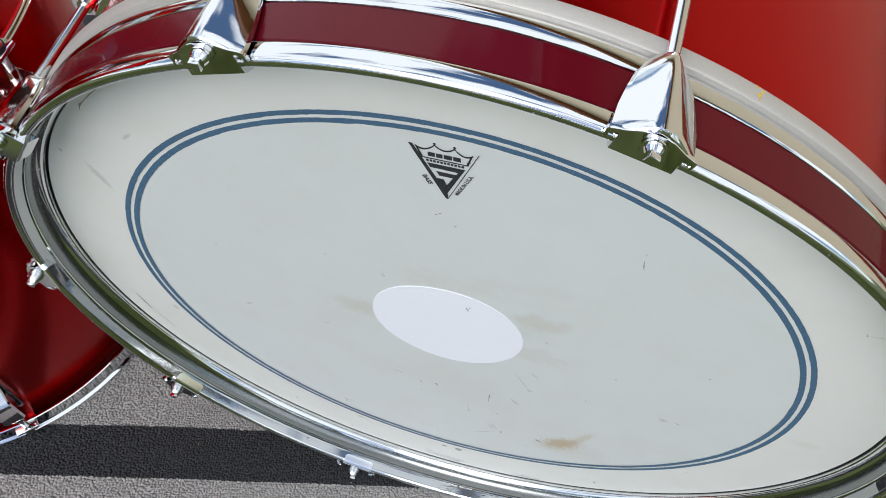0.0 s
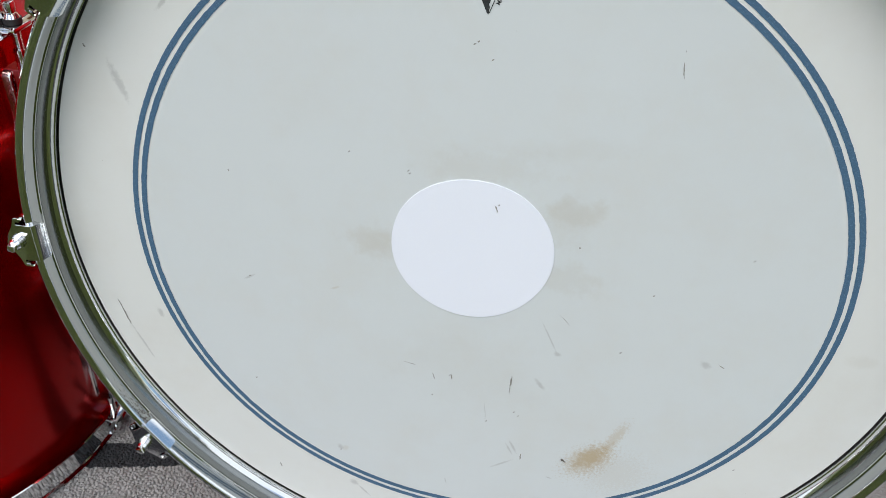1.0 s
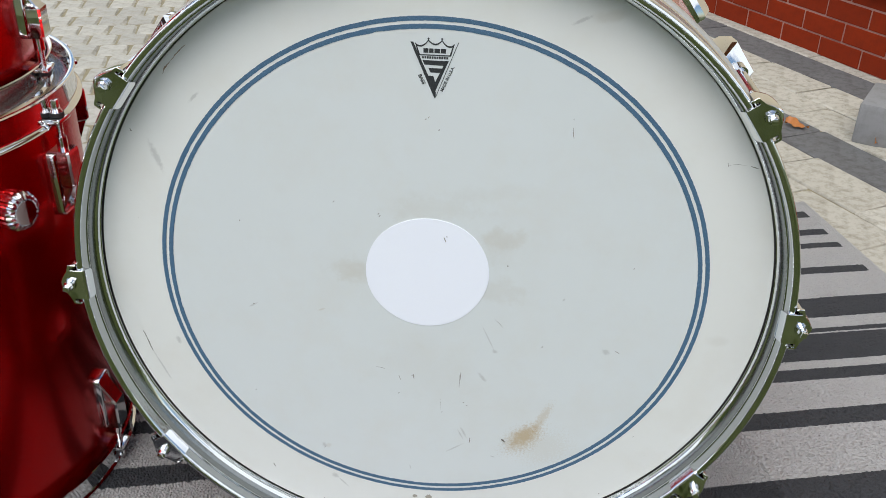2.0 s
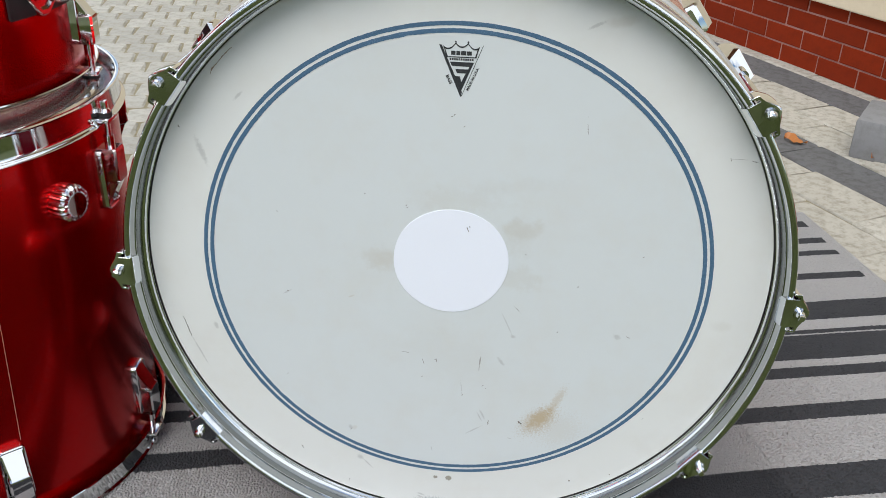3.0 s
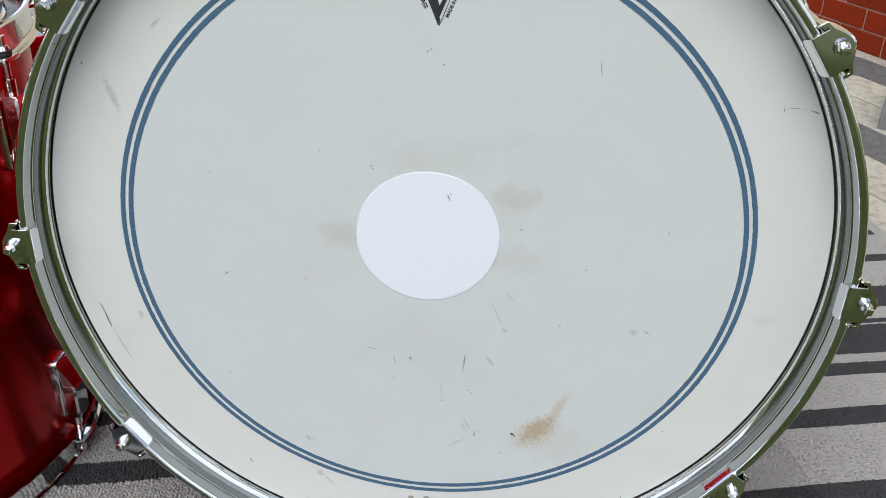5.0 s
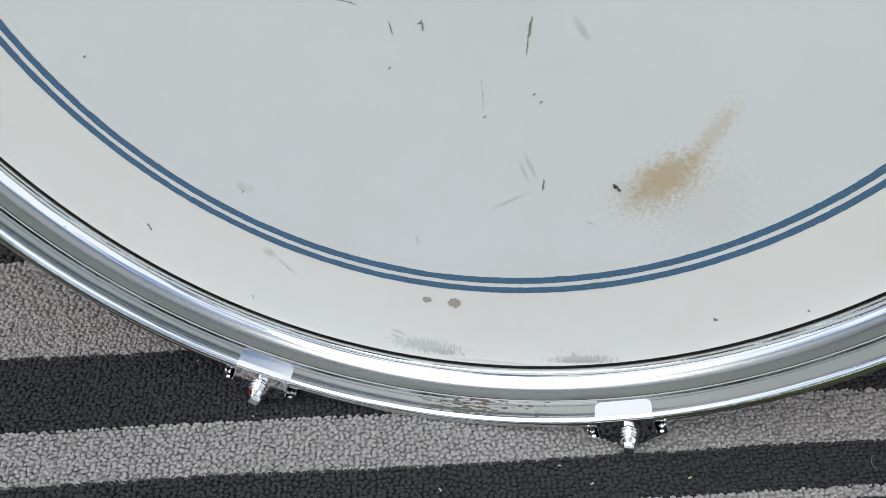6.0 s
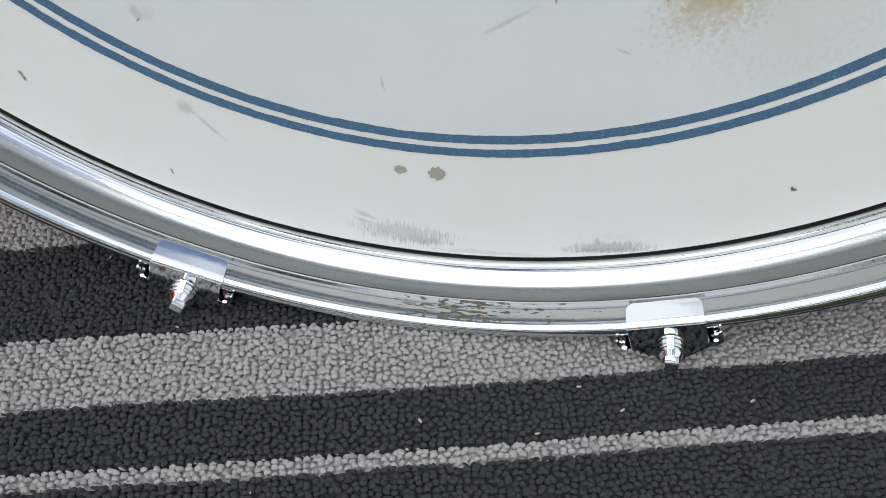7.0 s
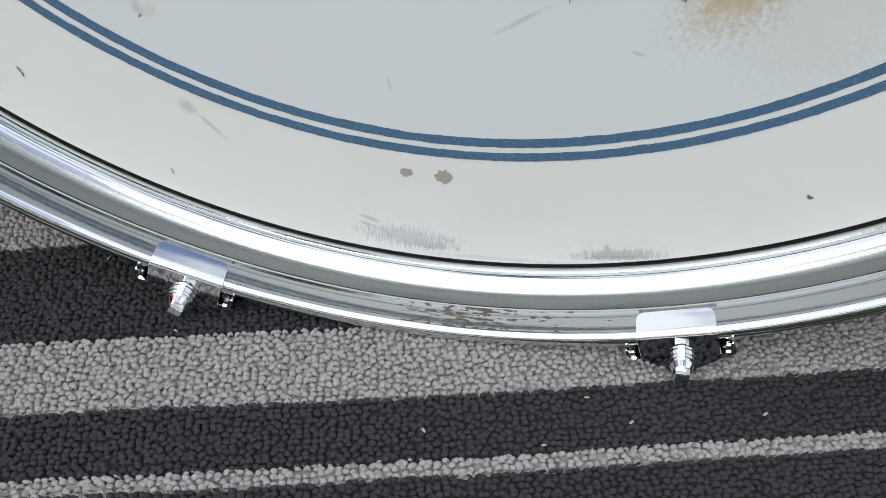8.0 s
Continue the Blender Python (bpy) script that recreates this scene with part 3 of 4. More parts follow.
def strokes(name, rows, material, label, y, seed, joined=False):
    """Thin irregular marks: x, z, x, z, width, bend. Each a part, unless too small to tell apart."""
    rng = random.Random(seed)
    bm = bmesh.new()
    for x0, z0, x1, z1, w, bend in rows:
        a, b = Vector((x0, z0)), Vector((x1, z1))
        d = b - a
        nrm = Vector((-d.y, d.x)).normalized()
        n = 9
        left, right = [], []
        for i in range(n):
            t = i / (n - 1)
            p = a + d * t + nrm * bend * math.sin(math.pi * t) + nrm * rng.uniform(-1, 1) * w * 0.25
            h = w * 0.5 * (math.sin(math.pi * (0.08 + 0.84 * t)) ** 0.7) * rng.uniform(0.45, 1.15)
            left.append(bm.verts.new((p.x + nrm.x * h, y, CZ + p.y + nrm.y * h)))
            right.append(bm.verts.new((p.x - nrm.x * h, y, CZ + p.y - nrm.y * h)))
        for i in range(n - 1):
            bm.faces.new((left[i], left[i + 1], right[i + 1], right[i]))
        if not joined:
            part(name, bm, material, head, label, 0)
            bm = bmesh.new()
    if joined:
        tagged(part(name, bm, material, head, label, 0), kind="stuff")
    else:
        bm.free()


strokes("scratch", (
    (0.1014, 0.1435, 0.1027, 0.1349, 0.0006, 0.0), (0.1016, 0.1500, 0.1016, 0.1490, 0.0006, 0.0),
    (0.2162, 0.1218, 0.2172, 0.1185, 0.0006, 0.0), (0.2172, 0.1200, 0.2300, 0.1205, 0.0003, 0.0008), (0.2330, 0.1203, 0.2391, 0.1184, 0.0008, 0.0),
    (0.0272, -0.0831, 0.0262, -0.0921, 0.0012, 0.0002), (0.0264, -0.0921, 0.0262, -0.0985, 0.0005, 0.0),
    (0.0098, -0.1106, 0.0112, -0.1280, 0.00022, 0.0003), (-0.0456, -0.0829, -0.0379, -0.0841, 0.0005, 0.0003),
    (-0.0260, -0.0895, -0.0245, -0.0950, 0.0005, 0.0), (-0.0136, -0.0880, -0.0128, -0.0925, 0.0009, 0.0),
    (0.0606, 0.0245, 0.0612, 0.0235, 0.0013, 0.0),
    (0.0374, -0.1540, 0.0374, -0.1600, 0.0010, 0.0), (-0.1425, -0.2005, -0.1410, -0.2045, 0.0012, 0.0),
    (0.0535, -0.0275, 0.0600, -0.0345, 0.0004, 0.0004), (0.1540, -0.0510, 0.1580, -0.0535, 0.0007, 0.0),
    (-0.2464, -0.0607, -0.2404, -0.0818, 0.0011, 0.0002), (-0.1530, 0.0520, -0.1525, 0.0505, 0.0010, 0.0), (-0.2312, 0.1245, -0.2300, 0.1225, 0.0014, 0.0),
    (-0.0966, -0.2385, -0.0962, -0.2410, 0.0007, 0.0), (0.1569, -0.2085, 0.1574, -0.2100, 0.0012, 0.0),
), SCUFF, "thin dark scratch", -0.0003, 11)
strokes("scratch", ((0.0095, 0.0470, 0.0110, 0.0425, 0.0010, 0.0004), (0.0118, 0.0480, 0.0122, 0.0470, 0.0010, 0.0)), SCUFF, "thin dark scratch", -0.0008, 16)
strokes("scratch", ((-0.1997, 0.1685, -0.1934, 0.1781, 0.0012, 0.001), (-0.1934, 0.1781, -0.1804, 0.1915, 0.0007, 0.0005), (-0.1900, 0.1830, -0.1862, 0.1862, 0.0005, 0.0)), make_ink("brown_scratch", (0.30, 0.22, 0.15), (0.50, 0.44, 0.36)), "brown flaked scratch", -0.0003, 15)
specks = [(0.0303, -0.1151), (0.0333, -0.1181), (-0.0769, 0.0726), (-0.0412, 0.0622), (-0.0420, 0.0640), (0.1597, 0.0284), (0.1077, -0.0043), (0.0939, -0.0515), (-0.1522, -0.1161), (0.0118, -0.1270),
          (-0.0143, -0.0894), (-0.0259, -0.1092), (-0.0935, -0.1766), (0.1800, -0.1400), (-0.1474, -0.0262), (0.0040, 0.1360), (-0.0060, 0.1440), (-0.0040, 0.1455)]
strokes("speck", [(x - 0.0006, z - 0.0005, x + 0.0007, z + 0.0006, 0.0008, 0.0) for x, z in specks], SCUFF, "small dark specks", -0.00035, 12, True)
strokes("dirt_chip", ((0.0655, -0.1530, 0.0690, -0.1562, 0.0020, 0.0), (0.0662, -0.1553, 0.0672, -0.1530, 0.0012, 0.0), (0.1186, -0.2202, 0.1208, -0.2206, 0.0017, 0.0)), make_ink("brown_chip", (0.17, 0.14, 0.12), (0.30, 0.27, 0.24)), "dark brown chip", -0.0004, 13)
def flake(bm, cx, cz, rx, rz, seed, y):
    rng = random.Random(seed)
    n = 42
    flat(bm, [(cx + rx * math.cos(2 * math.pi * i / n) * (1 + rng.uniform(-0.22, 0.22)), CZ + cz + rz * math.sin(2 * math.pi * i / n) * (1 + rng.uniform(-0.28, 0.28))) for i in range(n)], y)


fb = bmesh.new()
flake(fb, 0.0021, -0.2285, 0.0029, 0.0029, 21, -0.0003)
part("worn_spot", fb, BARE, head, "grey-brown bare spot in the coating", 0)
fb = bmesh.new()
flake(fb, -0.0109, -0.2284, 0.0022, 0.0017, 22, -0.0003)
part("worn_spot", fb, BARE, head, "grey-brown bare spot in the coating", 0)

# printed emblem: an inverted triangle with a crowned band, two lines of bars and a stepped figure
EY = -0.0003


def emblem():
    bm = bmesh.new()

    def poly(*pts):
        flat(bm, [(x * 0.001, CZ + 0.1604 + z * 0.001) for x, z in pts], EY)
    poly((-17.8, 41.0), (-15.8, 41.0), (1.0, 4.0), (0.4, 0.0), (-0.5, 0.8))           # thick flank
    poly((0.3, 0.2), (1.0, 0.9), (16.5, 41.6), (16.0, 41.6))                            # thin flank
    poly((-14.6, 40.6), (-13.4, 39.2), (-10.9, 32.2), (-11.9, 31.4))                    # band ends and floor
    poly((-11.9, 31.4), (-10.9, 32.2), (10.2, 32.2), (11.2, 31.4))
    poly((11.2, 31.4), (10.2, 32.2), (12.2, 38.8), (13.5, 40.6))
    tops = ((-14.6, 40.6), (-5.0, 43.2), (4.6, 43.2), (13.5, 40.6))
    for (x0, z0), (x1, z1) in zip(tops, tops[1:]):
        steps = 8
        row = []
        for i in range(steps + 1):
            t = i / steps
            row.append((x0 + (x1 - x0) * t, z0 + (z1 - z0) * t - 3.0 * math.sin(math.pi * t) ** 0.8))
        for (a, b), (c, d) in zip(row, row[1:]):
            poly((a, b), (c, d), (c, d - 1.2), (a, b - 1.2))
    for x, z in tops[1:3]:
        poly(*[(x + 0.75 * math.cos(k * math.pi / 5), z + 0.4 + 0.75 * math.sin(k * math.pi / 5)) for k in range(10)])
    poly((-9.2, 28.0), (9.7, 28.0), (8.1, 24.4), (-7.6, 24.7))                          # stepped figure
    poly((8.1, 24.4), (0.4, 5.1), (0.0, 11.7), (6.1, 24.5))
    poly((-4.8, 22.4), (5.2, 22.4), (3.6, 19.1), (-3.3, 19.1))
    poly((-4.8, 16.7), (-1.2, 16.7), (0.3, 12.3), (0.4, 5.1))
    return bm


part("printed_emblem", emblem(), BLACK, head, "black printed triangular emblem", 0)
bars = [((-8.5, -4.4, -0.7, 3.9)[i], w, 33.4, 36.6) for i, w in enumerate((3.5, 3.1, 4.0, 3.6))]
bars += [(-9.4 + i * 1.72, 1.25, 29.2, 30.9) for i in range(11)]
for x, w, low, high in bars:
    eb = bmesh.new()
    flat(eb, [((x + a) * 0.001, CZ + 0.1604 + b * 0.001) for a, b in ((0, low), (w, low), (w, high), (0, high))], EY)
    part("emblem_bar", eb, BLACK, head, "", 0)


def lettering(text, x, z, size, turn, name):
    cu = bpy.data.curves.new(name, "FONT")
    cu.body, cu.size, cu.align_x, cu.align_y, cu.offset = text, size, "CENTER", "CENTER", size * 0.028
    cu.materials.append(BLACK)
    ob = new(name, cu)
    ob.parent = head
    ob.matrix_basis = pose(x, EY, CZ + z, 90, 0, 0) @ pose(0, 0, 0, 0, 0, turn)
    return ob


lettering("BASS", -0.0095, 0.1742, 0.0036, -64, "printed_word")
lettering("MADE IN U.S.A.", 0.0090, 0.1752, 0.0030, 67, "printed_word")


# claws, rods and lugs, built at the top of the drum and turned round its axis
def half_ring(w, h, y, base, thick, n=22):
    """A closed section: two gently curved facets meeting in a soft ridge, on a short skirt."""
    def shape(ww, hh, low):
        pts = [(ww, y, low)]
        for i in range(n + 1):
            x = ww * (1 - 2 * i / n)
            t = math.sqrt((x / ww) ** 2 + 0.012)
            pts.append((x, y, base + 0.0018 + (hh - 0.0018) * max(0.0, 1.06 - t ** 1.25)))
        return pts + [(-ww, y, low)]
    return shape(w, h, base) + list(reversed(shape(w - thick, h - thick, base)))


def claw_body():
    bm = bmesh.new()
    rows = ((0.0165, 0.0118, -0.0294), (0.0169, 0.0128, -0.0286), (0.0168, 0.0132, -0.0250), (0.0162, 0.0132, -0.0170), (0.0146, 0.0128, -0.0080), (0.0124, 0.0120, 0.0010), (0.0092, 0.0108, 0.0080), (0.0066, 0.0094, 0.0120), (0.0054, 0.0082, 0.0132))
    loft(bm, [half_ring(w, h, y, 0.2822, 0.0016) for w, h, y in rows])
    return bm


def claw_plate():
    """Front plate with a tab bent back over the hoop's lip."""
    bm = bmesh.new()
    side = [(0.0132, 0.2748), (0.0132, 0.2846), (0.0162, 0.2846), (0.0168, 0.2840), (0.0168, 0.2806), (0.0172, 0.2800), (0.0178, 0.2800), (0.0181, 0.2806),
            (0.0181, 0.2848), (0.0176, 0.2858), (0.0160, 0.2864), (0.0124, 0.2876), (0.0092, 0.2894), (0.0066, 0.2908), (0.0032, 0.2916)]
    out = side + [(0.0, 0.2918)] + [(-x, z) for x, z in reversed(side)]
    loft(bm, [[(x * k, y, z) for x, z in out] for y, k in ((-0.0300, 0.985), (-0.0298, 1.0), (-0.0280, 1.0))])
    bend = ((-0.0298, 0.2758, 0.0130), (-0.0297, 0.2749, 0.0130), (-0.0293, 0.2742, 0.0130), (-0.0286, 0.2736, 0.0130), (-0.0270, 0.2728, 0.0130), (-0.0250, 0.2718, 0.0129),
            (-0.0234, 0.2710, 0.0127), (-0.0225, 0.2706, 0.0120), (-0.0219, 0.2703, 0.0106), (-0.0216, 0.2708, 0.0098), (-0.0214, 0.2722, 0.0096))
    loft(bm, [[(-w, y, z), (w, y, z), (w, y, 0.2760), (-w, y, 0.2760)] for y, z, w in bend])
    return bm


def rod_mesh():
    bm = bmesh.new()
    z = 0.2868
    tube(bm, (0, -0.030, z), (0, 0.085, z), 0.0029, sides=16)
    for y, r in ((-0.0307, 0.0051), (-0.0315, 0.0045), (-0.0323, 0.0050)):
        tube(bm, (0, y, z), (0, y + 0.0007, z), r, r, sides=28)
    tube(bm, (0, -0.0329, z), (0, -0.0297, z), 0.0039, sides=28)
    tube(bm, (0, -0.0350, z), (0, -0.0329, z), 0.0030, 0.0040, sides=28)
    box(bm, -0.0024, 0.0024, -0.0380, -0.0344, z - 0.0024, z + 0.0024, Matrix.Translation((0, 0, z)) @ pose(0, 0, 0, 0, 14, 0) @ Matrix.Translation((0, 0, -z)), bevel=0.0005)
    return bm


def lug_mesh(y0=0.078, y1=0.128, w=0.0165, h=0.0190):
    """Cast box lug with chamfered top, broad foot and sleeve towards the rod."""
    bm = bmesh.new()
    base = 0.2768

    def sec(y, k, top):
        return [(-w * k, y, base), (w * k, y, base), (w * k, y, base + top * 0.80), (w * k * 0.86, y, base + top), (-w * k * 0.86, y, base + top), (-w * k, y, base + top * 0.80)]
    loft(bm, [sec(y0, 0.95, h * 0.22), sec(y0 + 0.0006, 1.0, h * 0.28), sec(y0 + 0.0160, 1.0, h * 0.985), sec(y0 + 0.0175, 1.0, h), sec(y1 - 0.014, 0.98, h * 0.92), sec(y1 - 0.004, 0.95, h * 0.62), sec(y1, 0.86, h * 0.30)])
    tube(bm, (0, y0 - 0.010, 0.2868), (0, y0 + 0.004, 0.2868), 0.0046, sides=20)
    return bm


def share(ob, parent, m):
    twin = new(ob.name.split(".")[0], ob.data)
    twin.parent, twin.matrix_basis = parent, m
    return twin


axis_in = Matrix.Translation((0, 0, CZ))
ANGLES = [18 + 36 * i for i in range(10)]
claw0 = plate0 = rod0 = lug0 = None
mirror = Matrix.Translation((0, 0.040 + DEPTH, 0)) @ Matrix.Rotation(math.pi, 4, "Z")
for back in (False, True):
    for a in ANGLES:
        turn = axis_in @ Matrix.Rotation(radians(a), 4, "Y")
        if back:
            turn = turn @ mirror
        if claw0 is None:
            claw0 = part("claw", claw_body(), CHROME, bass, "polished chrome claw", 40)
            plate0 = part("hook", claw_plate(), CHROME, claw0, "", 30)
            rod0 = part("tension_rod", rod_mesh(), CHROME, claw0, "", 30)
            lug0 = part("lug", lug_mesh(), CHROME, bass, "chrome lug", 25)
            claw0.matrix_basis, lug0.matrix_basis = turn, turn
            continue
        c = share(claw0, bass, turn)
        tagged(c, "polished chrome claw")
        share(plate0, c, Matrix.Identity(4))
        share(rod0, c, Matrix.Identity(4))
        tagged(share(lug0, bass, turn), "chrome lug")


# ---- floor tom and the tom standing on it ----
def hoop_ring(r, z_top, z_flange, up=1.0):
    """Triple-flanged steel rim: a rolled lip, an upright wall and an out-turned flange."""
    h = (z_top - z_flange)
    pts = [(r - 0.0065, z_top - 0.0008 * up), (r - 0.0050, z_top), (r - 0.0030, z_top - 0.0002 * up), (r - 0.0022, z_top - 0.0014 * up), (r - 0.0034, z_top - 0.0026 * up),
           (r - 0.0046, z_top - 0.0036 * up), (r - 0.0046, z_flange + h * 0.20), (r - 0.0040, z_flange + h * 0.11), (r - 0.0022, z_flange + h * 0.05), (r - 0.0004, z_flange + h * 0.02),
           (r + 0.0002, z_flange - 0.0004 * up), (r - 0.0006, z_flange - 0.0012 * up), (r - 0.0030, z_flange), (r - 0.0054, z_flange + h * 0.10), (r - 0.0062, z_flange + h * 0.20)]
    return pts


def tom_lug(r, z0, z1, w, out):
    """Cast lug on the +x side: a raised rounded frame round a sloping wedge that ends in a box."""
    bm = bmesh.new()
    s = 1 if z1 > z0 else -1
    long = abs(z1 - z0)

    def outline(inset, x):
        pts = []
        hw, hz, rad = w - inset, long / 2 - inset, max(0.0045 - inset, 0.001)
        for cy, cz, a0 in ((hw - rad, hz - rad, 0), (-hw + rad, hz - rad, 90), (-hw + rad, -hz + rad, 180), (hw - rad, -hz + rad, 270)):
            for k in range(5):
                a = radians(a0 + 22.5 * k)
                yy, zz = cy + rad * math.cos(a), cz + rad * math.sin(a)
                taper = 0.90 + 0.10 * (zz * s / long + 0.5)
                bow = yy * yy / (2 * r)
                pts.append((r + x - bow, yy * taper, (z0 + z1) / 2 + zz))
        return pts
    loft(bm, [outline(0.0, -0.004), outline(0.0, 0.0048), outline(0.0005, 0.0060), outline(0.0014, 0.0066), outline(0.0024, 0.0058), outline(0.0030, 0.0026)])

    def block(f, k, d):
        z = z0 + (z1 - z0) * f
        return [(r - 0.002, -w * k, z), (r + d * 0.9, -w * k, z), (r + d, -w * k * 0.86, z), (r + d, w * k * 0.86, z), (r + d * 0.9, w * k, z), (r - 0.002, w * k, z)]
    loft(bm, [block(0.07, 0.78, 0.0030), block(0.10, 0.78, 0.0050), block(0.44, 0.66, out * 0.86), block(0.47, 0.73, out * 0.98), block(0.50, 0.75, out), block(0.97, 0.76, out), block(1.01, 0.70, out * 0.95)])
    return bm


def tom_rod(r, z_lug, z_hoop, s):
    bm = bmesh.new()
    tube(bm, (r, 0, z_lug - s * 0.002), (r, 0, z_lug + s * 0.012), 0.0046, sides=16)
    tube(bm, (r, 0, z_lug), (r, 0, z_hoop), 0.0027, sides=14)
    for k in range(9):
        z = z_lug + (z_hoop - z_lug) * (0.45 + 0.05 * k)
        tube(bm, (r, 0, z), (r, 0, z + s * 0.0006), 0.0032, sides=14)
    tube(bm, (r, 0, z_hoop + s * 0.004), (r, 0, z_hoop + s * 0.007), 0.0055, 0.0040, sides=18)
    box(bm, r - 0.0028, r + 0.0028, -0.0028, 0.0028, min(z_hoop + s * 0.006, z_hoop + s * 0.015), max(z_hoop + s * 0.006, z_hoop + s * 0.015), bevel=0.0006)
    return bm


def make_tom(name, at, r, z0, z1, rim, lugs, phase, label, lug_len):
    tom = thing(name, at, label, "drum", "toms beside the bass drum")
    part("shell", revolve([(r, z0 + 0.008), (r, z1 - 0.016), (r - 0.0015, z1 - 0.0132), (r - 0.0075, z1 - 0.0132), (r - 0.0075, z0 + 0.004), (r - 0.0015, z0 + 0.004)], "Z", steps=160), RED, tom, "glossy candy red lacquered shell")
    part("lining", revolve([(r - 0.0078, z0 + 0.005), (r - 0.0078, z1 - 0.0140), (r - 0.0090, z1 - 0.0140), (r - 0.0090, z0 + 0.005)], "Z", steps=96), WOOD, tom, "bare maple inside")
    part("rim", revolve(hoop_ring(rim, z1, z1 - 0.026), "Z", steps=192), CHROME, tom, "chrome flanged rim")
    part("rim", revolve(hoop_ring(rim, z0, z0 + 0.026, -1.0), "Z", steps=192), CHROME, tom, "chrome flanged rim")
    film = part("drumhead", revolve([(0.0005, z1 - 0.0120), (r - 0.002, z1 - 0.0120), (r + 0.0015, z1 - 0.015), (r + 0.0015, z1 - 0.016), (r - 0.004, z1 - 0.0128), (0.0005, z1 - 0.0128)], "Z", steps=128), FILM, tom, "clear glossy drumhead")
    film.visible_shadow = False
    film = part("drumhead", revolve([(0.0005, z0 + 0.0052), (r - 0.002, z0 + 0.0052), (r + 0.0015, z0 + 0.009), (r + 0.0015, z0 + 0.010), (r - 0.004, z0 + 0.0060), (0.0005, z0 + 0.0060)], "Z", steps=128), FILM, tom)
    film.visible_shadow = False
    for top in (True, False):
        za, zb, zh, s = (z1 - 0.048 - lug_len, z1 - 0.050, z1 - 0.020, 1) if top else (z0 + 0.048 + lug_len, z0 + 0.050, z0 + 0.020, -1)
        lug_ob = rod_ob = gas = None
        for i in range(lugs):
            m = Matrix.Rotation(radians(phase + 360.0 / lugs * i), 4, "Z")
            if lug_ob is None:
                lug_ob = part("lug", tom_lug(r, za, zb, 0.0130, 0.0185), CHROME, tom, "tall chrome lug", 25)
                rod_ob = part("tension_rod", tom_rod(r + 0.0095, zb, zh, s), CHROME, lug_ob, "", 30)
                gb2 = bmesh.new()
                tube(gb2, (r + 0.0095, 0, zh + s * 0.0005), (r + 0.0095, 0, zh + s * 0.0042), 0.0062, sides=18)
                gas = part("washer", gb2, RUBBER, lug_ob, "black rubber washer")
                eb2 = bmesh.new()
                box(eb2, r - 0.001, r + 0.0165, -0.0105, 0.0105, min(zh, zh - s * 0.004), max(zh, zh - s * 0.004), bevel=0.0015)
                ear = part("rim_ear", eb2, CHROME, lug_ob)
                lug_ob.matrix_basis = m
            else:
                c = share(lug_ob, tom, m)
                tagged(c, "tall chrome lug")
                for o in (rod_ob, gas, ear):
                    share(o, c, Matrix.Identity(4))
    return tom


FT = (-0.540, 0.080, 0.0)
floor_tom = make_tom("floor_tom", FT, 0.2032, 0.0, 0.402, 0.2125, 8, -1.0, "candy red floor tom with chrome rims standing on the striped rug", 0.062)


def fluted_knob(m, r, depth, teeth):
    bm = bmesh.new()
    rings = []
    n = teeth * 4
    for h, k in ((0.0, 0.93), (0.002, 1.0), (depth - 0.003, 1.0), (depth, 0.88), (depth + 0.001, 0.70), (depth - 0.001, 0.62)):
        rings.append([(h, r * k * (1 - 0.07 * ((i // 2) % 2)) * math.cos(2 * math.pi * i / n), r * k * (1 - 0.07 * ((i // 2) % 2)) * math.sin(2 * math.pi * i / n)) for i in range(n)])
    loft(bm, rings)
    bmesh.ops.transform(bm, matrix=m, verts=bm.verts)
    return bm


knob_turn = Matrix.Rotation(radians(-19.5), 4, "Z")
part("knob", fluted_knob(knob_turn @ Matrix.Translation((0.203, 0, 0.325)), 0.0170, 0.017, 20), CHROME, floor_tom, "fluted chrome damper knob", 30)
kb = bmesh.new()
tube(kb, (0.202, 0, 0.325), (0.2215, 0, 0.325), 0.0112, 0.0105, sides=28)
bmesh.ops.transform(kb, matrix=knob_turn, verts=kb.verts)
part("knob_cap", kb, CHROME, floor_tom)
sb = bmesh.new()
loft(sb, [[(k * math.cos(radians(g + e)), k * math.sin(radians(g + e)), z) for k, e in ((0.2026, -0.05), (0.2036, -0.05), (0.2036, 0.05), (0.2026, 0.05))] for g, z in ((-43.0, 0.112), (-40.0, 0.37))])
part("shell_seam", sb, make_ink("pale_seam", (0.48, 0.27, 0.19), (0.56, 0.36, 0.27)), floor_tom, "fine pale seam in the wrap", 0)

small_tom = make_tom("rack_tom", (-0.535, 0.082, 0.3903), 0.1780, 0.0, 0.255, 0.1875, 6, 9.0, "candy red rack tom standing on the floor tom's clear head", 0.050)
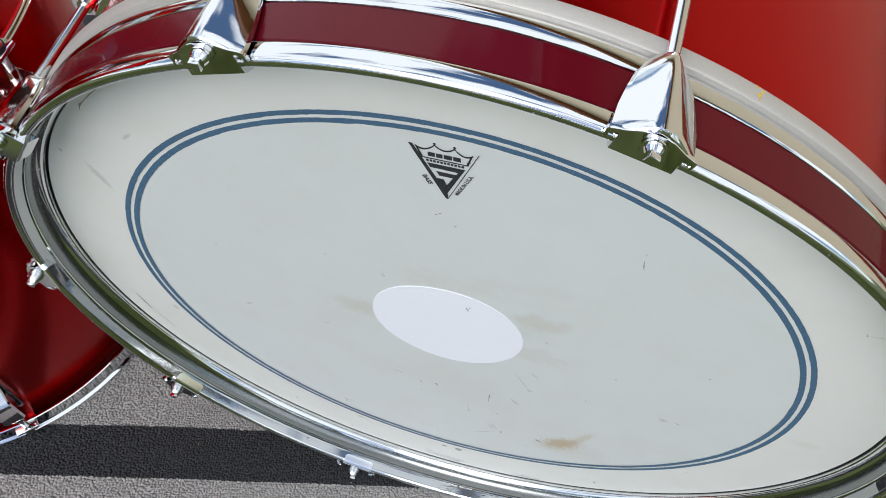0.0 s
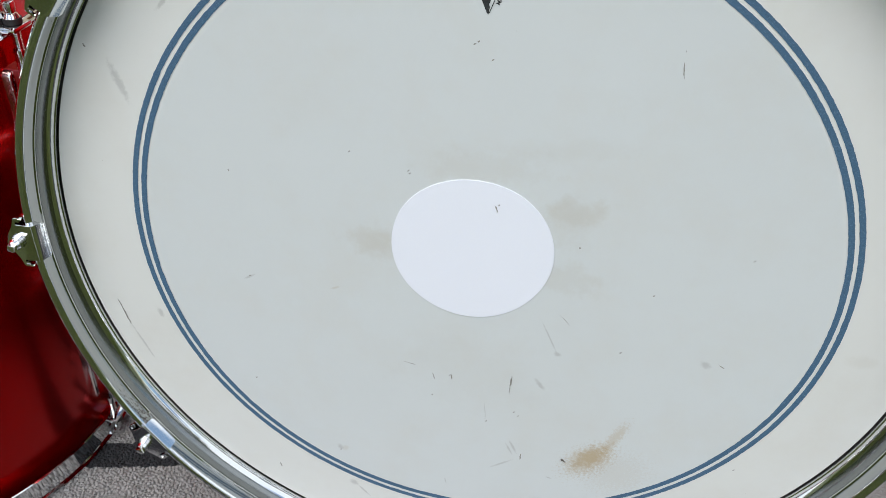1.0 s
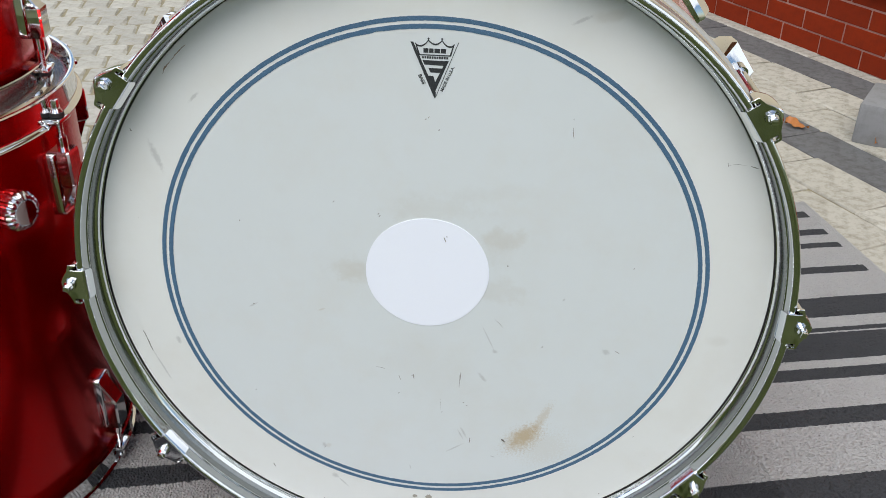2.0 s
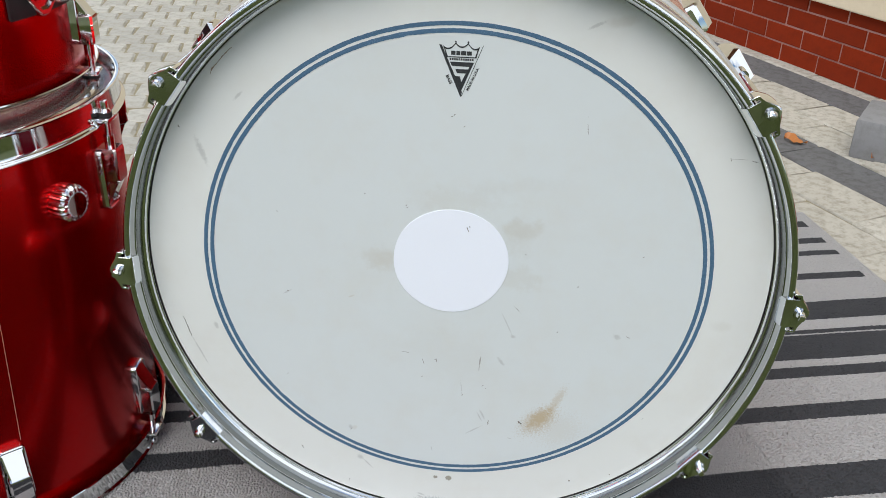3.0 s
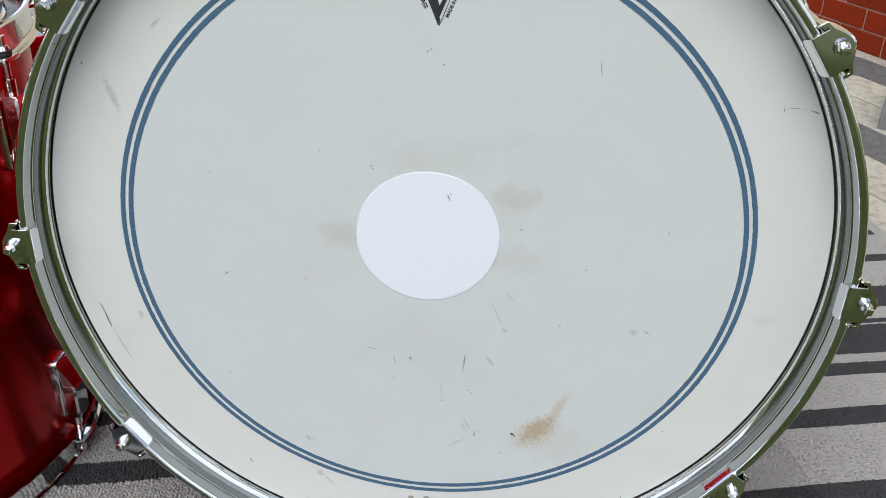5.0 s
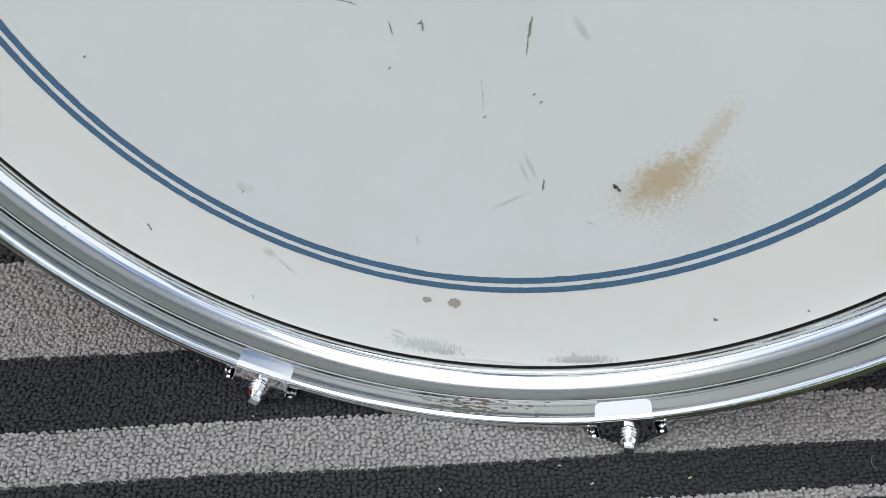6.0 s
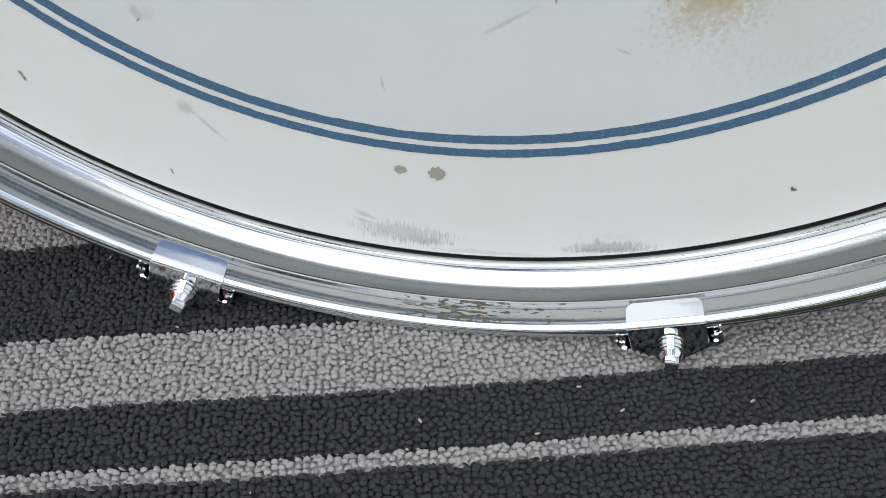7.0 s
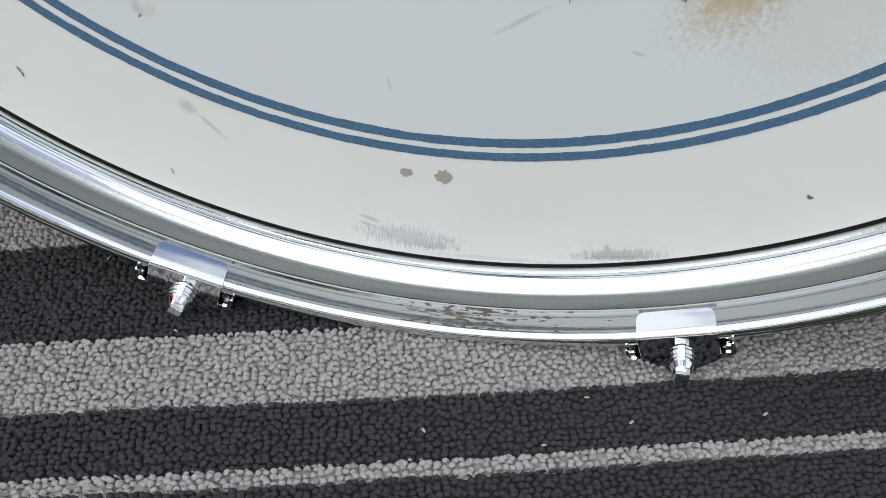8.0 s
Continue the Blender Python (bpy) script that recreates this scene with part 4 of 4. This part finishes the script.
# mounting bracket with its black gasket on the small tom
bb = bmesh.new()
loft(bb, [[(r * math.cos(radians(-3.3 + g)), r * math.sin(radians(-3.3 + g)), z) for r, z in ((0.1775, 0.090), (0.1800, 0.089), (0.1812, 0.091), (0.1812, 0.184), (0.1800, 0.186), (0.1775, 0.185))]
          for g in (-17.6, -17.2, -13, -8.5, -4, 0, 4, 8.5, 13, 17.2, 17.6)])
part("gasket", bb, RUBBER, small_tom, "black rubber gasket")
bracket_turn = Matrix.Rotation(radians(-10.0), 4, "Z")
bb = bmesh.new()
vee = ((-0.034, 0.180), (0.050, 0.180), (0.050, 0.140), (0.011, 0.094), (0.004, 0.088), (-0.004, 0.088), (-0.011, 0.094), (-0.034, 0.124))
loft(bb, [[(0.180 + d, y * k, 0.140 + (z - 0.140) * k) for y, z in vee] for d, k in ((-0.004, 1.0), (0.004, 1.0), (0.0058, 0.97), (0.0058, 0.90), (0.0034, 0.86), (0.0046, 0.72), (0.014, 0.55))])
tube(bb, (0.190, 0.0, 0.145), (0.217, 0.0, 0.145), 0.016, 0.014, sides=24)
bmesh.ops.transform(bb, matrix=bracket_turn, verts=bb.verts)
bracket = part("mount_bracket", bb, CHROME, small_tom, "chrome mounting bracket", 25)
bb = bmesh.new()
loft(bb, [[(0.206 + 0.010 * k * math.cos(t), y, 0.110 + 0.0075 * k * math.sin(t)) for t in (2 * math.pi * i / 20 for i in range(20))]
          for y, k in ((-0.016, 0.55), (-0.015, 0.85), (-0.011, 1.0), (0.004, 1.0), (0.008, 0.78), (0.012, 0.78), (0.016, 1.0), (0.036, 0.92), (0.041, 0.70), (0.042, 0.45))])
bmesh.ops.transform(bb, matrix=bracket_turn, verts=bb.verts)
part("clamp", bb, CHROME, bracket, "chrome clamp bolt", 40)

# ---- house: brick plinth and cream wall ----
WALL_AT, WALL_TURN = Vector((0.803, 1.81, 0.0)), math.degrees(math.atan2(-0.881, 0.473))
house = thing("house", WALL_AT, "house with cream plaster wall above a russet brick plinth", "house")
house.rotation_euler = (0, 0, radians(WALL_TURN))
END = 1.62   # corner of the house, along its wall
hb = bmesh.new()
box(hb, -9.0, END - 0.022, 0.0025, 4.0, -0.05, 0.172)
plinth = part("plinth", hb, MORTAR, house, "russet brick plinth with pale joints", 0)
hb = bmesh.new()
box(hb, -9.0, END, -0.022, 4.0, 0.174, 2.40, bevel=0.004)
part("wall", hb, RENDERED, house, "cream plaster wall", 0)
hb = bmesh.new()
box(hb, -9.3, END + 0.30, -0.34, -0.30, 2.402, 2.54)
part("fascia", hb, SOFFIT, house, "brown varnished fascia board", 0)
hb = bmesh.new()
loft(hb, [[(x, -0.36, 2.545), (x, -0.36, 2.58), (x, 2.0, 3.65), (x, 4.3, 2.58), (x, 4.3, 2.545), (x, 2.0, 3.60)] for x in (-9.3, END + 0.3)])
part("roof", hb, ROOFTILE, house, "brown tiled roof", 0)
hb = bmesh.new()
box(hb, -9.3, END + 0.3, -0.298, 4.3, 2.404, 2.43)
part("soffit", hb, SOFFIT, house, "brown boarded soffit", 0)
for x in (-9.0, END - 0.20):
    hb = bmesh.new()
    loft(hb, [[(e, 0.0, 2.434), (e, 3.96, 2.434), (e, 3.96, 2.50), (e, 2.0, 3.56), (e, 0.0, 2.62)] for e in (x, x + 0.20)])
    part("gable", hb, RENDERED, house, "cream plaster gable", 0)

# ---- concrete block and fallen leaves ----
cb = bmesh.new()
box(cb, 0.0, 0.30, 0.0, 0.16, -0.012, 0.072, bevel=0.006)
block = part("kerb_block", cb, CONCRETE, None, "", 30)
block.matrix_basis = pose(0.745, 1.125, 0.0, 0, 0, -28)
tagged(block, "weathered grey concrete kerb block on the paving", "block")


def fallen_leaf(at, size, turn):
    bm = bmesh.new()
    out = []
    for i in range(15):
        t = i / 14
        w = 0.26 * math.sin(math.pi * t ** 0.8) * (1 + 0.45 * math.sin(19 * t) * (0.4 + t))
        out.append((t, w))
    mid = [bm.verts.new((t * size, 0.0, 0.003 + 0.002 * math.sin(5 * t))) for t, w in out]
    up = [bm.verts.new((t * size, w * size, 0.008 + 0.008 * math.sin(4 * t + 1))) for t, w in out]
    dn = [bm.verts.new((t * size, -w * size, 0.005 + 0.003 * math.cos(5 * t))) for t, w in out]
    for i in range(14):
        bm.faces.new((mid[i], mid[i + 1], up[i + 1], up[i]))
        bm.faces.new((mid[i], dn[i], dn[i + 1], mid[i + 1]))
    lf = part("leaf", bm, LEAF, None, "", 60)
    lf.matrix_basis = pose(*at, 0, 0, turn)
    return tagged(lf, "curled orange-brown dry leaf on the paving", "leaf", "fallen leaves")


fallen_leaf((0.632, 1.195, -0.006), 0.048, -20)
fallen_leaf((0.782, 1.100, -0.006), 0.016, 40)

# ---- lawn and hedge behind the camera, seen in the chrome ----
def blades(count, x0, x1, y0, y1, seed, h0, h1):
    rng = np.random.default_rng(seed)
    x, y = rng.uniform(x0, x1, count), rng.uniform(y0, y1, count)
    a, h, w = rng.uniform(0, 2 * np.pi, count), rng.uniform(h0, h1, count), rng.uniform(0.0015, 0.0035, count)
    lx, ly = rng.normal(0, 0.35, count) * h, rng.normal(0, 0.35, count) * h
    cx, sy = np.cos(a) * w, np.sin(a) * w
    z = np.full(count, -0.048)
    v = np.stack([np.stack([x - cx, y - sy, z], -1), np.stack([x + cx, y + sy, z], -1),
                  np.stack([x + cx * .7 + lx * .4, y + sy * .7 + ly * .4, z + h * .6], -1), np.stack([x - cx * .7 + lx * .4, y - sy * .7 + ly * .4, z + h * .6], -1), np.stack([x + lx, y + ly, z + h], -1)], 1).reshape(-1, 3)
    o = (np.arange(count) * 5)[:, None]
    me = bpy.data.meshes.new("grass")
    me.from_pydata(v.tolist(), [], (o + np.array([[0, 1, 2, 3]])).tolist() + (o + np.array([[3, 2, 4]])).tolist())
    return me


grass = mesh_part("grass", blades(26000, -1.9, 1.7, -1.9, -0.22, 8, 0.02, 0.05), GRASS, None, "", 0)
grass.rotation_euler = (0, 0, radians(RUG_TURN))
tagged(grass, "short green lawn grass in front of the rug", "grass", kind="stuff")


def hedge_mesh(count, length, seed):
    rng = np.random.default_rng(seed)
    x, ph = rng.uniform(-length / 2, length / 2, count), rng.uniform(0, np.pi, count)
    lump = 1 + 0.18 * np.sin(x * 2.3) + 0.12 * np.sin(x * 5.1 + 1)
    rad = rng.uniform(0.75, 1.05, count) * lump
    y, z = 0.55 * np.cos(ph) * rad, 2.0 * np.sin(ph) ** 0.7 * rad
    c = np.stack([x, y, z], -1)
    d1, d2 = rng.normal(0, 1, (count, 3)), rng.normal(0, 1, (count, 3))
    d1 /= np.linalg.norm(d1, axis=1)[:, None]
    d2 = np.cross(d1, d2)
    d2 /= np.linalg.norm(d2, axis=1)[:, None]
    s = rng.uniform(0.04, 0.09, count)[:, None]
    v = np.stack([c - d1 * s, c + d2 * s * .5, c + d1 * s, c - d2 * s * .5], 1).reshape(-1, 3)
    o = (np.arange(count) * 4)[:, None]
    me = bpy.data.meshes.new("leaves")
    me.from_pydata(v.tolist(), [], (o + np.array([[0, 1, 2, 3]])).tolist())
    return me


hedge = thing("hedge", (-0.5, -6.0, -0.05), "dense dark green hedge along the lawn", "hedge")
tagged(mesh_part("foliage", hedge_mesh(14000, 16.0, 9), FOLIAGE, hedge, "", 0), kind="stuff")
for i in range(9):
    part("stem", tube(bmesh.new(), (-7 + 1.75 * i, 0, 0), (-6.9 + 1.75 * i, 0.05, 1.5), 0.05, 0.02, sides=8), WOOD, hedge)

# ---- paving: joints below, pieces on top ----
vb = bmesh.new()
box(vb, -9.0, 2.4, -0.12, 9.0, -0.049, -0.0135)
paving = part("paving", vb, GRIT, None, "", 0)
paving.rotation_euler = (0, 0, radians(RUG_TURN))
tagged(paving, "buff cobbles and cream pavers with graphite bands and gritty joints", "paving", kind="structure")


def stone_mesh(name, w, d, h, chamfer, seed, cut=0.04):
    """One paving stone: a slab with a worn, rounded rim."""
    rng = random.Random(seed)
    bm = bmesh.new()

    def outline(k, z, jit):
        a, b = w / 2 - k, d / 2 - k
        c = min(w, d) * cut
        pts = [(a - c, -b), (a, -b + c), (a, b - c), (a - c, b), (-a + c, b), (-a, b - c), (-a, -b + c), (-a + c, -b)]
        return [(x + rng.uniform(-jit, jit), y + rng.uniform(-jit, jit), z) for x, y in pts]
    loft(bm, [outline(0, -h, 0.001), outline(0, -chamfer, 0.0026), outline(chamfer, 0.0, 0.0028)])  # worn upper rim
    me = bpy.data.meshes.new(name)
    bmesh.ops.recalc_face_normals(bm, faces=bm.faces)
    bm.to_mesh(me)
    bm.free()
    return me


def lay(name, spots, meshes, material, near, limit=290):
    """Lay stones at (x, y, turn): the nearest as parts, the rest joined."""
    for me in meshes:
        me.materials.append(material)
    inv = paving.matrix_basis.inverted()
    rng = random.Random(len(spots))
    spots = sorted(spots, key=lambda s: (s[0] - near[0]) ** 2 + (s[1] - near[1]) ** 2)
    verts, faces = [], []
    for i, (x, y, t) in enumerate(spots):
        m = inv @ pose(x, y, -0.0095 + rng.uniform(-0.0012, 0.0012), rng.uniform(-0.6, 0.6), rng.uniform(-0.6, 0.6), t + rng.uniform(-1.2, 1.2))
        me = meshes[i % len(meshes)]
        if i < limit:
            ob = new(name, me)
            ob.parent, ob.matrix_basis = paving, m
        else:
            o = len(verts)
            verts += [tuple(m @ v.co) for v in me.vertices]
            faces += [tuple(o + k for k in p.vertices) for p in me.polygons]
    if verts:
        me = bpy.data.meshes.new("far_" + name)
        me.from_pydata(verts, [], faces)
        tagged(mesh_part("far_" + name, me, material, paving, "", 0), kind="stuff")


paving.matrix_basis = pose(0, 0, 0, 0, 0, RUG_TURN)
wd = Vector((0.473, -0.881)).normalized()
wnrm = Vector((0.881, 0.473)).normalized()
ROW = 0.1145
cream, dark = [], []
for j in range(0, 22):
    dist = -0.012 - ROW * (j - 0.12)
    for i in range(-26, 14):
        along = (i + 0.5 * (j % 2)) * 0.205
        p = Vector((0.803, 1.81)) + wd * along + wnrm * (dist + 0.014)
        if p.x < 0.10 or p.y < 0.05:
            continue
        (dark if j in (1, 4) else cream).append((p.x, p.y, WALL_TURN))
lay("paver", cream, [stone_mesh("paver", 0.2025, 0.1120, 0.03, 0.0025, k) for k in range(4)], PAVER, (0.8, 1.2), 220)
lay("dark_paver", dark, [stone_mesh("dark_paver", 0.2030, 0.1125, 0.03, 0.0025, 10 + k) for k in range(3)], DARKPAVER, (0.8, 1.2), 80)
cob = []
CT = 14.0
cd, cn = Vector((math.cos(radians(CT)), math.sin(radians(CT)))), Vector((-math.sin(radians(CT)), math.cos(radians(CT))))
for j in range(-5, 50):
    for i in range(-54, 16):
        p = Vector((-0.9, 0.55)) + cd * ((i + 0.5 * (j % 2)) * 0.072) + cn * (j * 0.092)
        if p.x < 0.06 and (p - Vector((0.803, 1.81))).dot(wnrm) < -0.03:
            cob.append((p.x, p.y, CT))
lay("cobble", cob, [stone_mesh("cobble", 0.0700, 0.0900, 0.03, 0.006, 20 + k, 0.10) for k in range(6)], COBBLE, (-0.8, 1.5), 290)

# bricks of the plinth
bricks = [box(bmesh.new(), -0.0660, 0.0660, 0.0, 0.03, -0.0224, 0.0224, bevel=0.0012, segments=1) for _ in range(1)]
bme = bpy.data.meshes.new("brick")
bricks[0].to_mesh(bme)
bricks[0].free()
bme.materials.append(BRICK)
rng = random.Random(31)
for row in range(4):
    for i in range(-22, 12):
        if (i + 0.5 * (row % 2)) * 0.1372 + 0.086 > END - 0.02:
            continue
        ob = new("brick", bme)
        ob.parent = plinth
        ob.matrix_basis = pose((i + 0.5 * (row % 2)) * 0.1372 + 0.02, rng.uniform(-0.0015, 0.001), 0.0135 + 0.0495 * row, rng.uniform(-0.4, 0.4), 0, rng.uniform(-0.4, 0.4))
